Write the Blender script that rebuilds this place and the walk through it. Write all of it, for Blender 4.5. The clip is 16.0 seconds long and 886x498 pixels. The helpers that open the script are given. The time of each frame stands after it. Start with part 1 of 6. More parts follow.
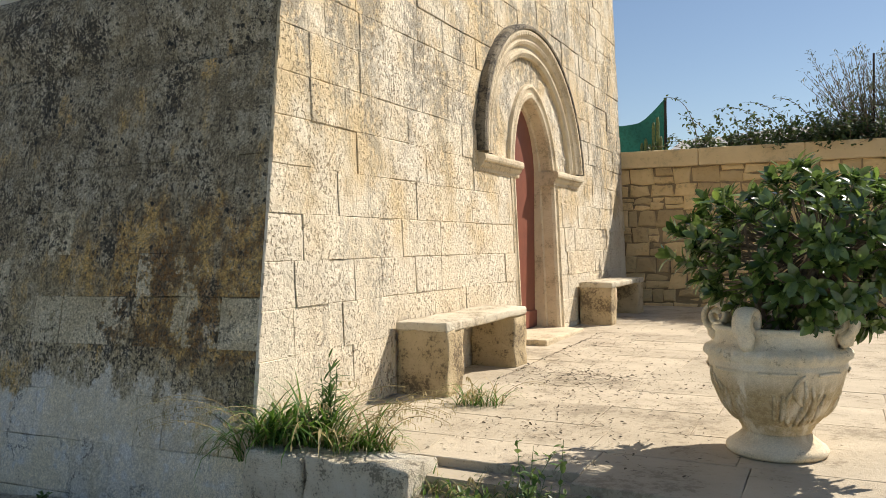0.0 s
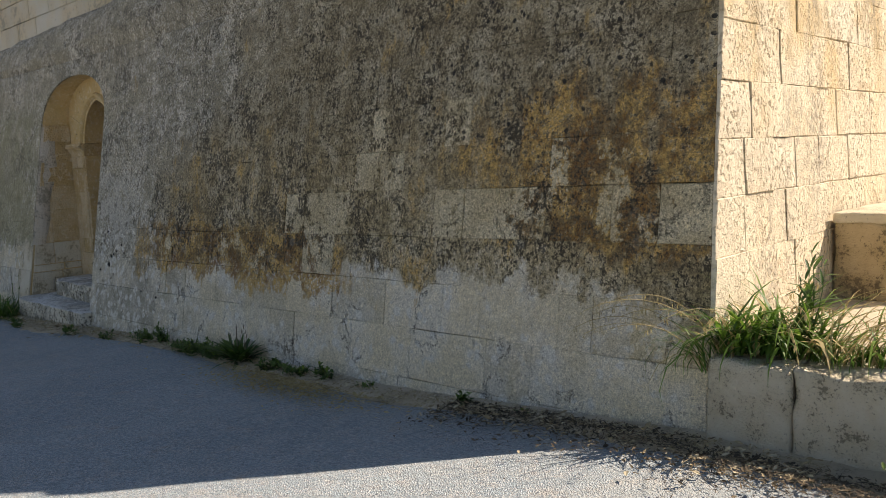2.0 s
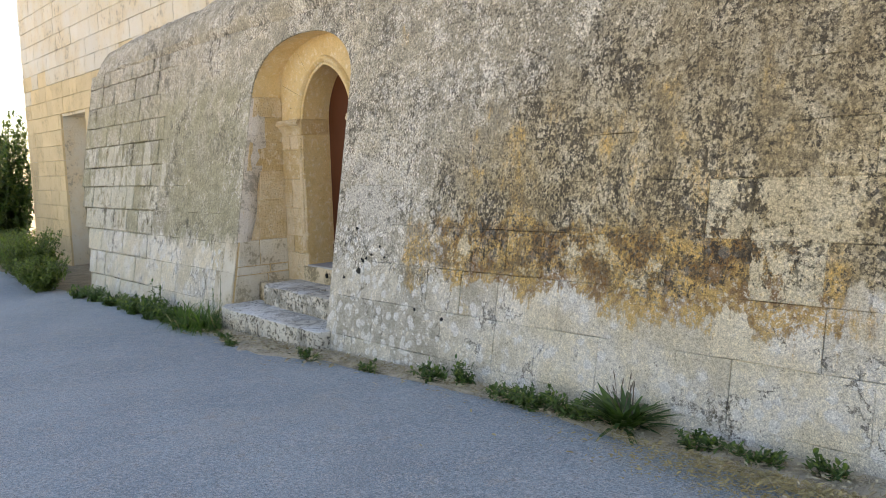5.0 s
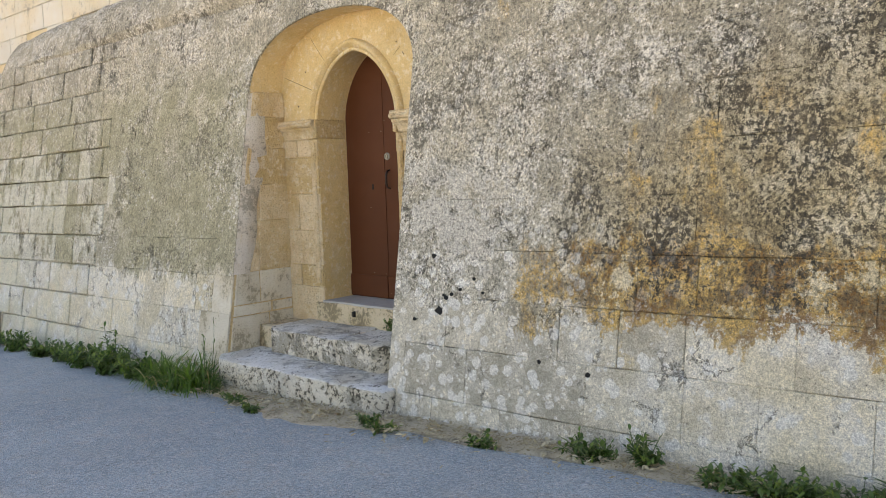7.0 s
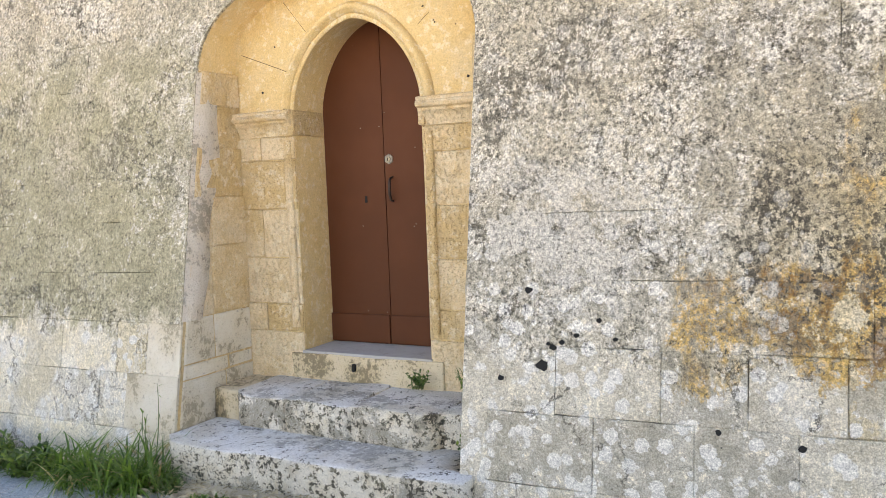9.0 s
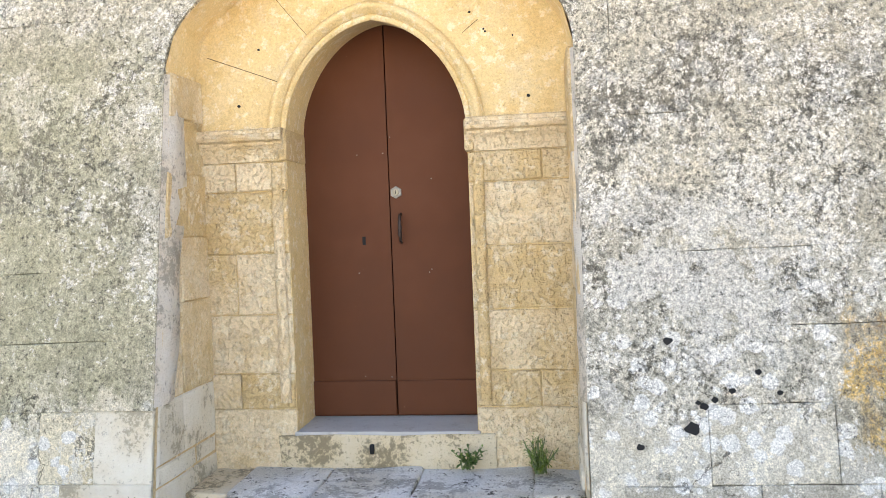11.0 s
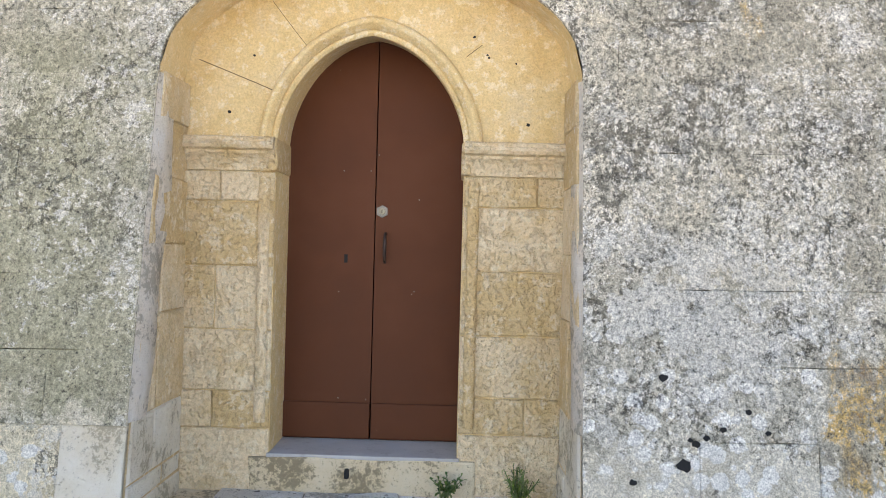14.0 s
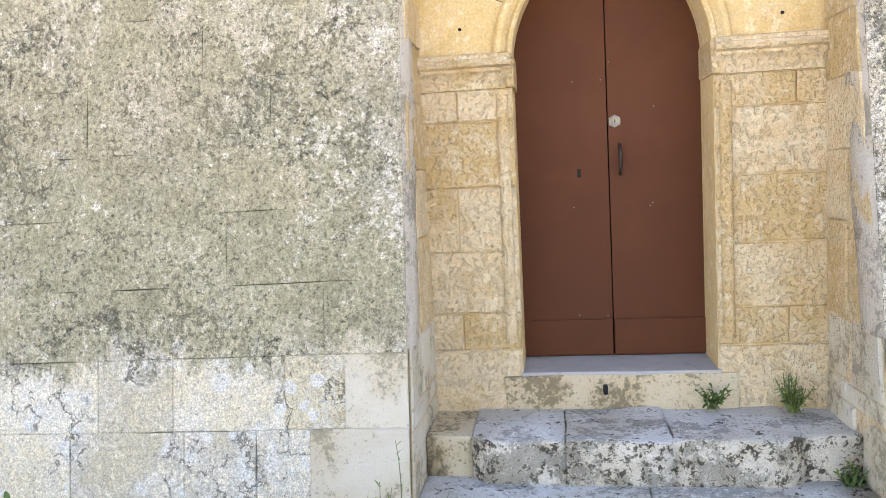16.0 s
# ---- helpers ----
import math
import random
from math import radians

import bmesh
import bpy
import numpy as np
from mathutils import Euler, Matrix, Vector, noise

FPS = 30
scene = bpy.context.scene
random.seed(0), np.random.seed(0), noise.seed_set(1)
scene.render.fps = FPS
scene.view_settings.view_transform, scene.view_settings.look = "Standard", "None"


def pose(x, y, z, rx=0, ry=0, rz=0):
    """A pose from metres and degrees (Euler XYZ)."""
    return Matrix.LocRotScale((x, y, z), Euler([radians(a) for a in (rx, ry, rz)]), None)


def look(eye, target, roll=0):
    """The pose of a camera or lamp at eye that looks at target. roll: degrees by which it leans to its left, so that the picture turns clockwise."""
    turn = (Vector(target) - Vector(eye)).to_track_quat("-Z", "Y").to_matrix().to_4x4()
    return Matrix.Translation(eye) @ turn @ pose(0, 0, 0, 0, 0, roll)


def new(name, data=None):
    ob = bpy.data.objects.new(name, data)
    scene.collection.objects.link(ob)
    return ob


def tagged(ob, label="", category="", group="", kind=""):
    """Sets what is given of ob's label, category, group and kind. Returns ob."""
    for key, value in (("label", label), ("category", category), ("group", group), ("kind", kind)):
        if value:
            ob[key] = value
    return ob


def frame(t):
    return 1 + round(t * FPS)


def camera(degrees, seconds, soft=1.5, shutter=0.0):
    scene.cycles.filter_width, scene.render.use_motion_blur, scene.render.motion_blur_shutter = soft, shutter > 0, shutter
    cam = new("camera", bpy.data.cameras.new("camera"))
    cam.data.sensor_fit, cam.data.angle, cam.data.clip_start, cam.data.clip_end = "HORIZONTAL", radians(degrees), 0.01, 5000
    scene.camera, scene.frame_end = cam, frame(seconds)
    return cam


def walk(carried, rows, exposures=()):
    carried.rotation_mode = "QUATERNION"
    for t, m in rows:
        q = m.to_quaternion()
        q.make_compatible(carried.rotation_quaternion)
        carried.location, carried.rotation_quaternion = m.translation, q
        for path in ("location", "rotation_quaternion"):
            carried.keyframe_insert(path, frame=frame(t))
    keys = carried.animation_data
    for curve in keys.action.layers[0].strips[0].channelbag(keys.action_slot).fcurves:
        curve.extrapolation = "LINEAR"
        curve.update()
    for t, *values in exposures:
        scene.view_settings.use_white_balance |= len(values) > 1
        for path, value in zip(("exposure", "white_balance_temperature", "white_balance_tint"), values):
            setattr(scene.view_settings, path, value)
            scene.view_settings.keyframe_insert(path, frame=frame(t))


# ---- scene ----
cam = camera(57.6, 16.0, soft=0.7)
METRES, EYE, TILT, LEAN, TURN = 10.8, 1.6, 0.0, 0.0, 26.0
ROWS = [
    (0.0, 0.0, 0.0, 0.0, -0.0, -0.32, 0.37),
    (0.5, -0.0068, 0.0061, -0.003, 3.9, -2.83, -0.18),
    (1.0, -0.0312, 0.0138, -0.0061, 9.48, -5.14, 1.01),
    (1.5, -0.0622, 0.0233, -0.007, 14.66, -6.05, 2.38),
    (2.0, -0.0961, 0.0447, -0.0103, 17.87, -6.57, 2.5),
    (2.5, -0.1375, 0.059, -0.0115, 19.42, -7.01, 3.3),
    (3.0, -0.1754, 0.0793, -0.0135, 21.17, -6.25, 3.71),
    (3.5, -0.2078, 0.105, -0.0122, 21.36, -5.12, 2.82),
    (4.0, -0.2473, 0.1258, -0.0133, 20.7, -4.42, 2.28),
    (4.5, -0.289, 0.1448, -0.0173, 22.55, -5.08, 1.88),
    (5.0, -0.333, 0.1552, -0.0195, 23.75, -6.27, 1.7),
    (7.5, -0.5431, 0.2492, -0.0233, 11.05, -4.97, 1.75),
    (8.0, -0.5786, 0.277, -0.0246, 7.47, -4.9, 1.59),
    (8.5, -0.6119, 0.3098, -0.0237, 4.93, -4.73, 1.89),
    (9.0, -0.6496, 0.3328, -0.023, 0.98, -4.47, 2.2),
    (11.5, -0.8009, 0.4293, -0.0242, -22.36, 0.09, 1.57),
    (12.0, -0.809, 0.4335, -0.0214, -24.61, 3.8, 0.47),
    (12.5, -0.8104, 0.4343, -0.0189, -25.23, 8.33, -1.07),
    (13.0, -0.8107, 0.4341, -0.019, -25.46, 9.12, -2.07),
    (13.5, -0.8108, 0.4339, -0.0198, -25.38, 5.45, -2.46),
    (14.0, -0.8126, 0.4342, -0.0223, -25.07, -0.17, -1.5),
    (14.5, -0.8176, 0.4338, -0.0234, -23.44, -4.44, 0.09),
    (15.0, -0.8299, 0.4398, -0.0255, -20.72, -5.73, 1.33),
    (15.5, -0.8452, 0.4531, -0.0252, -18.77, -5.48, 2.17),
    (16.0, -0.8654, 0.464, -0.0252, -18.36, -5.46, 2.91),
]
EXPOSURES = [
    (0.0, 0.38, 6900, 12), (1.5, 0.38, 7300, 14), (2.5, 0.95, 8200, 20), (3.5, 1.78, 8500, 21), (5.0, 2.32, 8900, 21), (7.5, 2.46, 9300, 22),
    (9.0, 2.98, 9200, 24), (11.5, 3.22, 8100, 21), (13.0, 2.68, 7700, 21), (13.7, 2.68, 7700, 21), (14.5, 3.12, 8200, 23), (16.0, 3.22, 8300, 24),
]
walk(cam, [(t, pose(2.80, -3.32, EYE, TILT, LEAN, TURN) @ pose(METRES * x, METRES * y, METRES * z, 90 + pitch, roll, yaw)) for t, x, y, z, yaw, pitch, roll in ROWS], EXPOSURES)

# ---- world, sun, large lights ----
SUN_FROM = Vector((0.6, 0.8, 1.0))
world = bpy.data.worlds.new("sky")
scene.world = world
world.use_nodes = True
wn = world.node_tree.nodes
sky = wn.new("ShaderNodeTexSky")
sky.sky_type = "NISHITA"
sky.sun_disc = False
sky.sun_elevation = radians(45)
sky.sun_rotation = math.atan2(0.6, 0.8)
sky.dust_density = 0.2
sky.ozone_density = 2.6
world.node_tree.links.new(sky.outputs[0], wn["Background"].inputs[0])
wn["Background"].inputs[1].default_value = 0.08
sun = new("sun", bpy.data.lights.new("sun", "SUN"))
sun.data.energy = 5.0
sun.data.angle = radians(0.5)
sun.data.color = (1.0, 0.955, 0.88)
sun.matrix_world = look(SUN_FROM * 40, (0, 0, 0))

# ---- materials ----
class Nodes:
    """A small builder of node materials."""

    def __init__(self, name):
        self.mat = bpy.data.materials.new(name)
        self.mat.use_nodes = True
        self.tree = self.mat.node_tree
        self.bsdf = self.tree.nodes["Principled BSDF"]
        self.geo = self.tree.nodes.new("ShaderNodeNewGeometry")
        self.pos = self.geo.outputs["Position"]

    def put(self, kind, **inputs):
        node = self.tree.nodes.new(kind)
        for key, value in inputs.items():
            self.set(node.inputs[key], value)
        return node

    def set(self, socket, value):
        if isinstance(value, bpy.types.NodeSocket):
            self.tree.links.new(value, socket)
        else:
            socket.default_value = value

    def stretch(self, sx, sy, sz, vec=None):
        n = self.tree.nodes.new("ShaderNodeVectorMath")
        n.operation = "MULTIPLY"
        self.set(n.inputs[0], vec or self.pos)
        n.inputs[1].default_value = (sx, sy, sz)
        return n.outputs[0]

    def noise(self, scale, detail=4.0, rough=0.6, vec=None, warp=0.0):
        n = self.put("ShaderNodeTexNoise", Scale=scale, Detail=detail, Roughness=rough, Distortion=warp)
        self.set(n.inputs["Vector"], vec or self.pos)
        return n.outputs["Fac"]

    def cells(self, scale, vec=None, feature="F1", rand=1.0):
        n = self.put("ShaderNodeTexVoronoi", Scale=scale, Randomness=rand)
        n.feature = feature
        self.set(n.inputs["Vector"], vec or self.pos)
        return n.outputs["Distance"]

    def math(self, op, a, b=0.0, clamp=False):
        n = self.tree.nodes.new("ShaderNodeMath")
        n.operation, n.use_clamp = op, clamp
        self.set(n.inputs[0], a)
        self.set(n.inputs[1], b)
        return n.outputs[0]

    def step(self, value, lo, hi, out_lo=0.0, out_hi=1.0):
        n = self.tree.nodes.new("ShaderNodeMapRange")
        n.interpolation_type = "SMOOTHSTEP"
        for i, v in enumerate((value, lo, hi, out_lo, out_hi)):
            self.set(n.inputs[i], v)
        return n.outputs[0]

    def mix(self, fac, a, b):
        n = self.tree.nodes.new("ShaderNodeMix")
        n.data_type = "RGBA"
        self.set(n.inputs[0], fac)
        for i, v in ((6, a), (7, b)):
            self.set(n.inputs[i], (*v, 1) if isinstance(v, tuple) else v)
        return n.outputs[2]

    def gain(self, colour, value):
        n = self.tree.nodes.new("ShaderNodeVectorMath")
        n.operation = "SCALE"
        self.set(n.inputs[0], colour)
        self.set(n.inputs[3], value)
        return n.outputs[0]

    def axes(self):
        n = self.put("ShaderNodeSeparateXYZ", Vector=self.pos)
        return n.outputs

    def random(self):
        return self.tree.nodes.new("ShaderNodeObjectInfo").outputs["Random"]

    def island(self):
        return self.geo.outputs["Random Per Island"]

    def finish(self, colour, rough=0.9, height=None, depth=0.01, strength=1.0, **extra):
        self.set(self.bsdf.inputs["Base Color"], (*colour, 1) if isinstance(colour, tuple) else colour)
        self.set(self.bsdf.inputs["Roughness"], rough)
        for key, value in extra.items():
            self.set(self.bsdf.inputs[key.replace("_", " ")], value)
        if height is not None:
            b = self.put("ShaderNodeBump", Strength=strength, Distance=depth, Height=height)
            self.set(self.bsdf.inputs["Normal"], b.outputs[0])
        return self.mat


def lichen_stone(name="lichen_limestone", bare=0.0, rust=0.0, pale_skin=0.0):
    """Old limestone ashlar: a beige crust with white lichen flecks, black algae, ochre stains and, where bare, its cream core."""
    n = Nodes(name)
    x, y, z = n.axes()

    def mul(a, *more):
        for b in more:
            a = n.math("MULTIPLY", a, b)
        return a

    def add(a, *more):
        for b in more:
            a = n.math("ADD", a, b)
        return a

    def off(a, k):
        return mul(n.math("SUBTRACT", a, 0.5), k)

    def inv(a):
        return n.math("SUBTRACT", 1.0, a)

    wide = n.noise(0.8, 4)
    mid = n.noise(3.0, 8, 0.62)
    blot = n.noise(8, 8, 0.66)
    speck = n.noise(28, 9, 0.74)
    other = n.noise(38, 9, 0.74, n.stretch(1.0, 1.0, 0.8))
    crisp = n.noise(62, 6, 0.78)
    tiny = n.noise(150, 3, 0.75)
    tall = n.noise(4.0, 9, 0.68, n.stretch(1, 1, 0.4))
    ragged = add(z, off(tall, 0.75), off(blot, 0.35))
    line = add(n.step(x, -5.6, -4.4, 0.60, 0.70), n.step(x, -3.6, -2.4, 0.0, 0.10), n.step(x, -0.6, -0.1, 0.0, -0.14))
    foot = n.step(n.math("SUBTRACT", ragged, line), 0.04, -0.04)
    above = inv(foot)
    east = mul(above, n.step(add(x, off(wide, 3.0), mul(z, -0.9)), -7.0, -5.6))
    # crust: grey-beige, tan on the east half, paler at the foot
    col = n.mix(n.step(mid, 0.35, 0.65), (0.46, 0.40, 0.29), (0.56, 0.505, 0.40))
    cream = n.mix(n.step(mid, 0.4, 0.6), (0.74, 0.645, 0.465), (0.75, 0.70, 0.60))
    col = n.mix(mul(foot, 0.9), col, cream)
    ashen = mul(n.step(add(z, off(tall, 0.8)), 1.35, 1.0), n.step(x, -7.4, -7.0), n.step(add(x, off(mid, 2.5)), -4.2, -5.6))
    col = n.mix(mul(ashen, 0.85), col, n.mix(n.step(blot, 0.42, 0.58), (0.42, 0.38, 0.295), (0.56, 0.515, 0.42)))
    col = n.gain(n.mix(mul(n.random(), 0.25), col, (0.52, 0.45, 0.33)), n.step(n.random(), 0.0, 1.0, 0.86, 1.12))
    col = n.mix(mul(east, n.step(blot, 0.66, 0.46, 0.5, 0.95)), col, n.mix(n.step(mid, 0.35, 0.65), (0.36, 0.27, 0.14), (0.56, 0.455, 0.28)))
    # brown-grey upper crust, darkened further to put its dimmer tone into the colour
    upper = mul(n.step(add(z, off(mid, 0.8)), 1.25, 2.0), n.step(add(x, off(wide, 2.0)), -6.8, -5.2))
    col = n.mix(mul(upper, 0.52), col, n.mix(n.step(blot, 0.40, 0.60), (0.255, 0.22, 0.155), (0.36, 0.32, 0.24)))
    # rusty lichen: a band over the foot of the wall, and clouds towards the corner
    corner = mul(n.step(x, -2.2, -0.6), n.step(z, 0.75, 1.1), n.step(z, 2.1, 1.6))
    band = mul(n.step(x, -6.0, -4.9), n.step(x, -2.2, -3.3), n.step(ragged, 0.54, 0.62), n.step(ragged, 1.10, 0.84))
    honey = mul(n.step(x, -6.2, -5.6), n.step(x, -3.4, -4.2), n.step(add(z, off(blot, 0.5)), 1.12, 0.92), n.step(add(z, off(blot, 0.4)), 0.60, 0.72))
    zone = n.math("MAXIMUM", n.math("MAXIMUM", corner, band), mul(honey, 0.75))
    ochre = add(mul(wide, 0.30), mul(tall, 0.70), mul(zone, 0.19), mul(n.step(x, -5.0, -7.0), -0.12), rust * 0.13)
    ochre = mul(n.step(ochre, 0.545, 0.64), n.step(add(mul(speck, 0.6), mul(crisp, 0.4)), 0.42, 0.50), n.step(ragged, 0.50, 0.62))
    col = n.mix(mul(ochre, 0.92), col, n.mix(n.step(add(blot, off(tall, 0.8)), 0.40, 0.60), (0.20, 0.088, 0.018), (0.56, 0.35, 0.11)))
    # olive film of algae on the west half
    film = mul(above, n.step(x, -7.7, -8.7), n.step(z, 2.5, 2.0))
    olive = mul(film, n.step(n.noise(1.6, 7, 0.65, n.stretch(1, 1, 0.6)), 0.38, 0.54))
    col = n.mix(mul(olive, 0.72), col, (0.40, 0.36, 0.22))
    # pale flecks of lichen
    pale = add(mul(speck, 0.46), mul(crisp, 0.18), mul(blot, 0.20), mul(mid, 0.16))
    gate = add(0.527, mul(ashen, 0.018), mul(film, 0.020), mul(east, 0.040), off(wide, 0.10), mul(ochre, 0.03))
    fleck = n.step(n.math("SUBTRACT", pale, gate), -0.006, 0.009)
    col = n.mix(mul(fleck, 0.74), col, n.mix(east, n.mix(mul(foot, n.step(blot, 0.40, 0.58)), (0.68, 0.635, 0.55), (0.78, 0.70, 0.55)), (0.60, 0.515, 0.37)))
    # black algae and grey-brown mottling, thickest on the east half; extra dark high up puts that stretch's lower
    # brightness into the colour
    cover = add(mul(other, 0.44), mul(blot, 0.12), mul(tall, 0.18), mul(crisp, 0.26))
    belt = mul(n.step(ragged, 0.72, 0.84), n.step(ragged, 1.45, 1.05), mul(east, 0.012))
    high_dim = mul(n.step(z, 1.25, 1.9), n.step(x, -7.6, -6.2), n.step(x, -0.6, -2.4), 0.010)
    bound = add(0.408, mul(above, 0.060), mul(east, 0.012), mul(film, -0.006), mul(ochre, -0.025), off(wide, 0.13), belt, high_dim, off(mid, 0.17))
    dark = n.step(n.math("SUBTRACT", bound, cover), -0.012, 0.013)
    sooty = n.mix(n.step(tall, 0.40, 0.60), (0.036, 0.029, 0.020), (0.145, 0.112, 0.068))
    west = n.step(add(x, off(wide, 2.0), mul(z, -0.8)), -5.6, -7.4)
    sooty = n.mix(mul(west, 0.8), sooty, n.mix(n.step(blot, 0.42, 0.58), (0.165, 0.145, 0.108), (0.31, 0.27, 0.20)))
    sooty = n.mix(mul(film, 0.6), sooty, (0.24, 0.215, 0.135))
    sooty = n.mix(mul(foot, 0.7), sooty, (0.30, 0.26, 0.19))
    col = n.mix(mul(dark, 0.92), col, sooty)
    dust = add(mul(n.noise(44, 8, 0.75, n.stretch(1, 1, 0.7)), 0.6), mul(mid, 0.2), mul(blot, 0.2))
    dust = mul(n.step(dust, 0.492, 0.470), inv(mul(foot, 0.75)))
    col = n.mix(mul(dust, 0.62), col, n.mix(east, n.mix(film, (0.265, 0.24, 0.185), (0.27, 0.245, 0.15)), (0.15, 0.115, 0.065)))
    # stones that have lost their skin show bare cream limestone, ragged at the edges
    both = add(mul(blot, 0.5), mul(speck, 0.5))
    if bare:
        skin = n.step(add(mul(both, 0.55), mul(tall, 0.45), mul(n.random(), 0.05)), 0.572 - 0.085 * bare, 0.590 - 0.085 * bare)
        core = n.mix(n.step(mid, 0.38, 0.62), (0.52, 0.425, 0.265), (0.64, 0.55, 0.38))
        col = n.mix(mul(skin, 0.93), col, core)
    if pale_skin:
        skin = n.step(add(mul(blot, 0.45), mul(tall, 0.55)), 0.44, 0.52)
        col = n.mix(mul(skin, pale_skin), col, n.mix(n.step(mid, 0.4, 0.6), (0.60, 0.56, 0.43), (0.68, 0.64, 0.53)))
    # round pale lichen flakes low on the wall
    flake = n.step(add(n.cells(11.5), mul(both, 1.0), mul(crisp, 0.25)), 0.985, 0.970)
    small = n.step(add(n.cells(23), mul(both, 0.9)), 0.765, 0.750)
    flake = n.math("MAXIMUM", flake, mul(small, n.step(blot, 0.46, 0.52), inv(n.math("MAXIMUM", film, mul(n.math("SUBTRACT", foot, mul(foot, ashen)), 0.6)))))
    flake = mul(flake, n.step(add(mid, mul(ashen, 0.10)), 0.47, 0.53), n.step(z, 1.6, 0.6, 0.25, 1.0), inv(mul(n.math("MAXIMUM", n.math("MAXIMUM", east, film), ochre), 0.85)))
    col = n.mix(mul(flake, 0.92), col, n.mix(crisp, (0.67, 0.635, 0.56), (0.76, 0.735, 0.67)))
    # smooth smears of pale cement beside the niche
    smear = mul(n.step(x, -6.75, -6.55), n.step(x, -5.7, -6.1), n.step(z, 0.45, 0.7), n.step(z, 1.6, 1.15))
    smear = mul(smear, n.step(add(mul(n.noise(4.2, 5, 0.55), 0.85), mul(speck, 0.15)), 0.515, 0.530))
    col = n.mix(mul(smear, 0.85), col, n.mix(blot, (0.50, 0.465, 0.39), (0.59, 0.55, 0.47)))
    # hairline cracks and crumbled edges
    vein = n.put("ShaderNodeTexVoronoi", Scale=2.6)
    vein.feature = "DISTANCE_TO_EDGE"
    warp = n.tree.nodes.new("ShaderNodeVectorMath")
    warp.operation = "ADD"
    n.set(warp.inputs[0], n.pos)
    n.set(warp.inputs[1], n.gain(n.put("ShaderNodeTexNoise", Scale=5.0, Detail=6.0, Roughness=0.7, Vector=n.pos).outputs["Color"], 0.45))
    n.set(vein.inputs["Vector"], warp.outputs[0])
    crack = mul(n.step(vein.outputs["Distance"], 0.020, 0.006), n.step(mid, 0.50, 0.56), n.step(speck, 0.40, 0.48))
    col = n.mix(mul(crack, 0.7), col, (0.11, 0.09, 0.06))
    # pits
    pits = n.step(crisp, n.step(foot, 0.0, 1.0, 0.400, 0.372), n.step(foot, 0.0, 1.0, 0.375, 0.345))
    col = n.mix(mul(pits, 0.85), col, (0.060, 0.052, 0.040))
    # black spots of algae high near the corner
    spot = n.step(add(n.cells(15), mul(speck, 0.7)), 0.56, 0.53)
    spot = mul(spot, n.step(x, -3.4, -2.0), n.step(z, 1.2, 1.7), n.step(mid, 0.42, 0.52))
    col = n.mix(mul(spot, 0.9), col, (0.022, 0.020, 0.018))
    calm = n.math("MAXIMUM", mul(foot, 0.50), mul(film, 0.30))
    col = n.gain(col, n.step(crisp, 0.38, 0.62, add(0.66, mul(calm, 0.40)), n.math("SUBTRACT", 1.34, mul(calm, 0.36))))
    col = n.gain(col, n.step(tiny, 0.36, 0.64, 0.74, 1.26))
    h = add(mul(crisp, 0.25), mul(speck, 0.7), mul(other, 0.5), mul(blot, 1.1), mul(crack, -0.5))
    return n.finish(col, 0.93, h, 0.020, 1.0)


def tooled_stone():
    """Sunlit limestone ashlar, roughly tooled and pitted, grey and ochre higher up."""
    n = Nodes("tooled_limestone")
    x, y, z = n.axes()
    mid = n.noise(2.6, 7, 0.62)
    fine = n.noise(15, 7, 0.7)
    pick = n.math("ADD", n.math("MULTIPLY", n.noise(44, 3, 0.55, n.stretch(1, 1.0, 0.85)), 0.75), n.math("MULTIPLY", n.noise(17, 5, 0.65), 0.25))
    rough = n.step(n.noise(2.1, 5, 0.6), 0.38, 0.60, 0.25, 1.0)
    grain = n.noise(110, 4, 0.7)
    col = n.mix(n.step(mid, 0.3, 0.7), (0.79, 0.69, 0.51), (0.72, 0.59, 0.40))
    col = n.mix(n.math("MULTIPLY", n.random(), 0.4), col, (0.78, 0.72, 0.60))
    ragged = n.math("ADD", z, n.math("MULTIPLY", n.math("SUBTRACT", mid, 0.5), 2.4))
    ochre = n.math("MULTIPLY", n.step(n.noise(1.3, 6, 0.65), 0.40, 0.60), n.step(ragged, 1.6, 2.4))
    col = n.mix(n.math("MULTIPLY", ochre, 0.7), col, (0.68, 0.50, 0.25))
    drawn = n.noise(3.0, 8, 0.7, n.stretch(1, 1, 0.3))
    grey = n.math("MULTIPLY", n.step(ragged, 1.8, 2.8), n.step(drawn, 0.44, 0.57))
    grey = n.math("MULTIPLY", grey, n.step(fine, 0.40, 0.52))
    col = n.mix(n.math("MULTIPLY", grey, 0.8), col, (0.29, 0.26, 0.20))
    soot = n.math("MULTIPLY", n.step(n.noise(1.1, 7, 0.7, n.stretch(1, 1, 0.45)), 0.54, 0.68), n.step(fine, 0.44, 0.56))
    col = n.mix(n.math("MULTIPLY", soot, 0.6), col, (0.33, 0.29, 0.22))
    # shade of the tool pits put into the colour, besides their relief
    pit = n.math("MULTIPLY", n.step(pick, 0.455, 0.40), rough)
    col = n.mix(n.math("MULTIPLY", pit, 0.65), col, (0.36, 0.26, 0.14))
    relief = n.math("MULTIPLY", n.step(pick, 0.40, 0.47), rough)
    h = n.math("ADD", n.math("MULTIPLY", relief, 1.3), n.math("ADD", n.math("MULTIPLY", grain, 0.35), n.math("MULTIPLY", fine, 0.8)))
    return n.finish(col, 0.92, h, 0.015, 1.0)


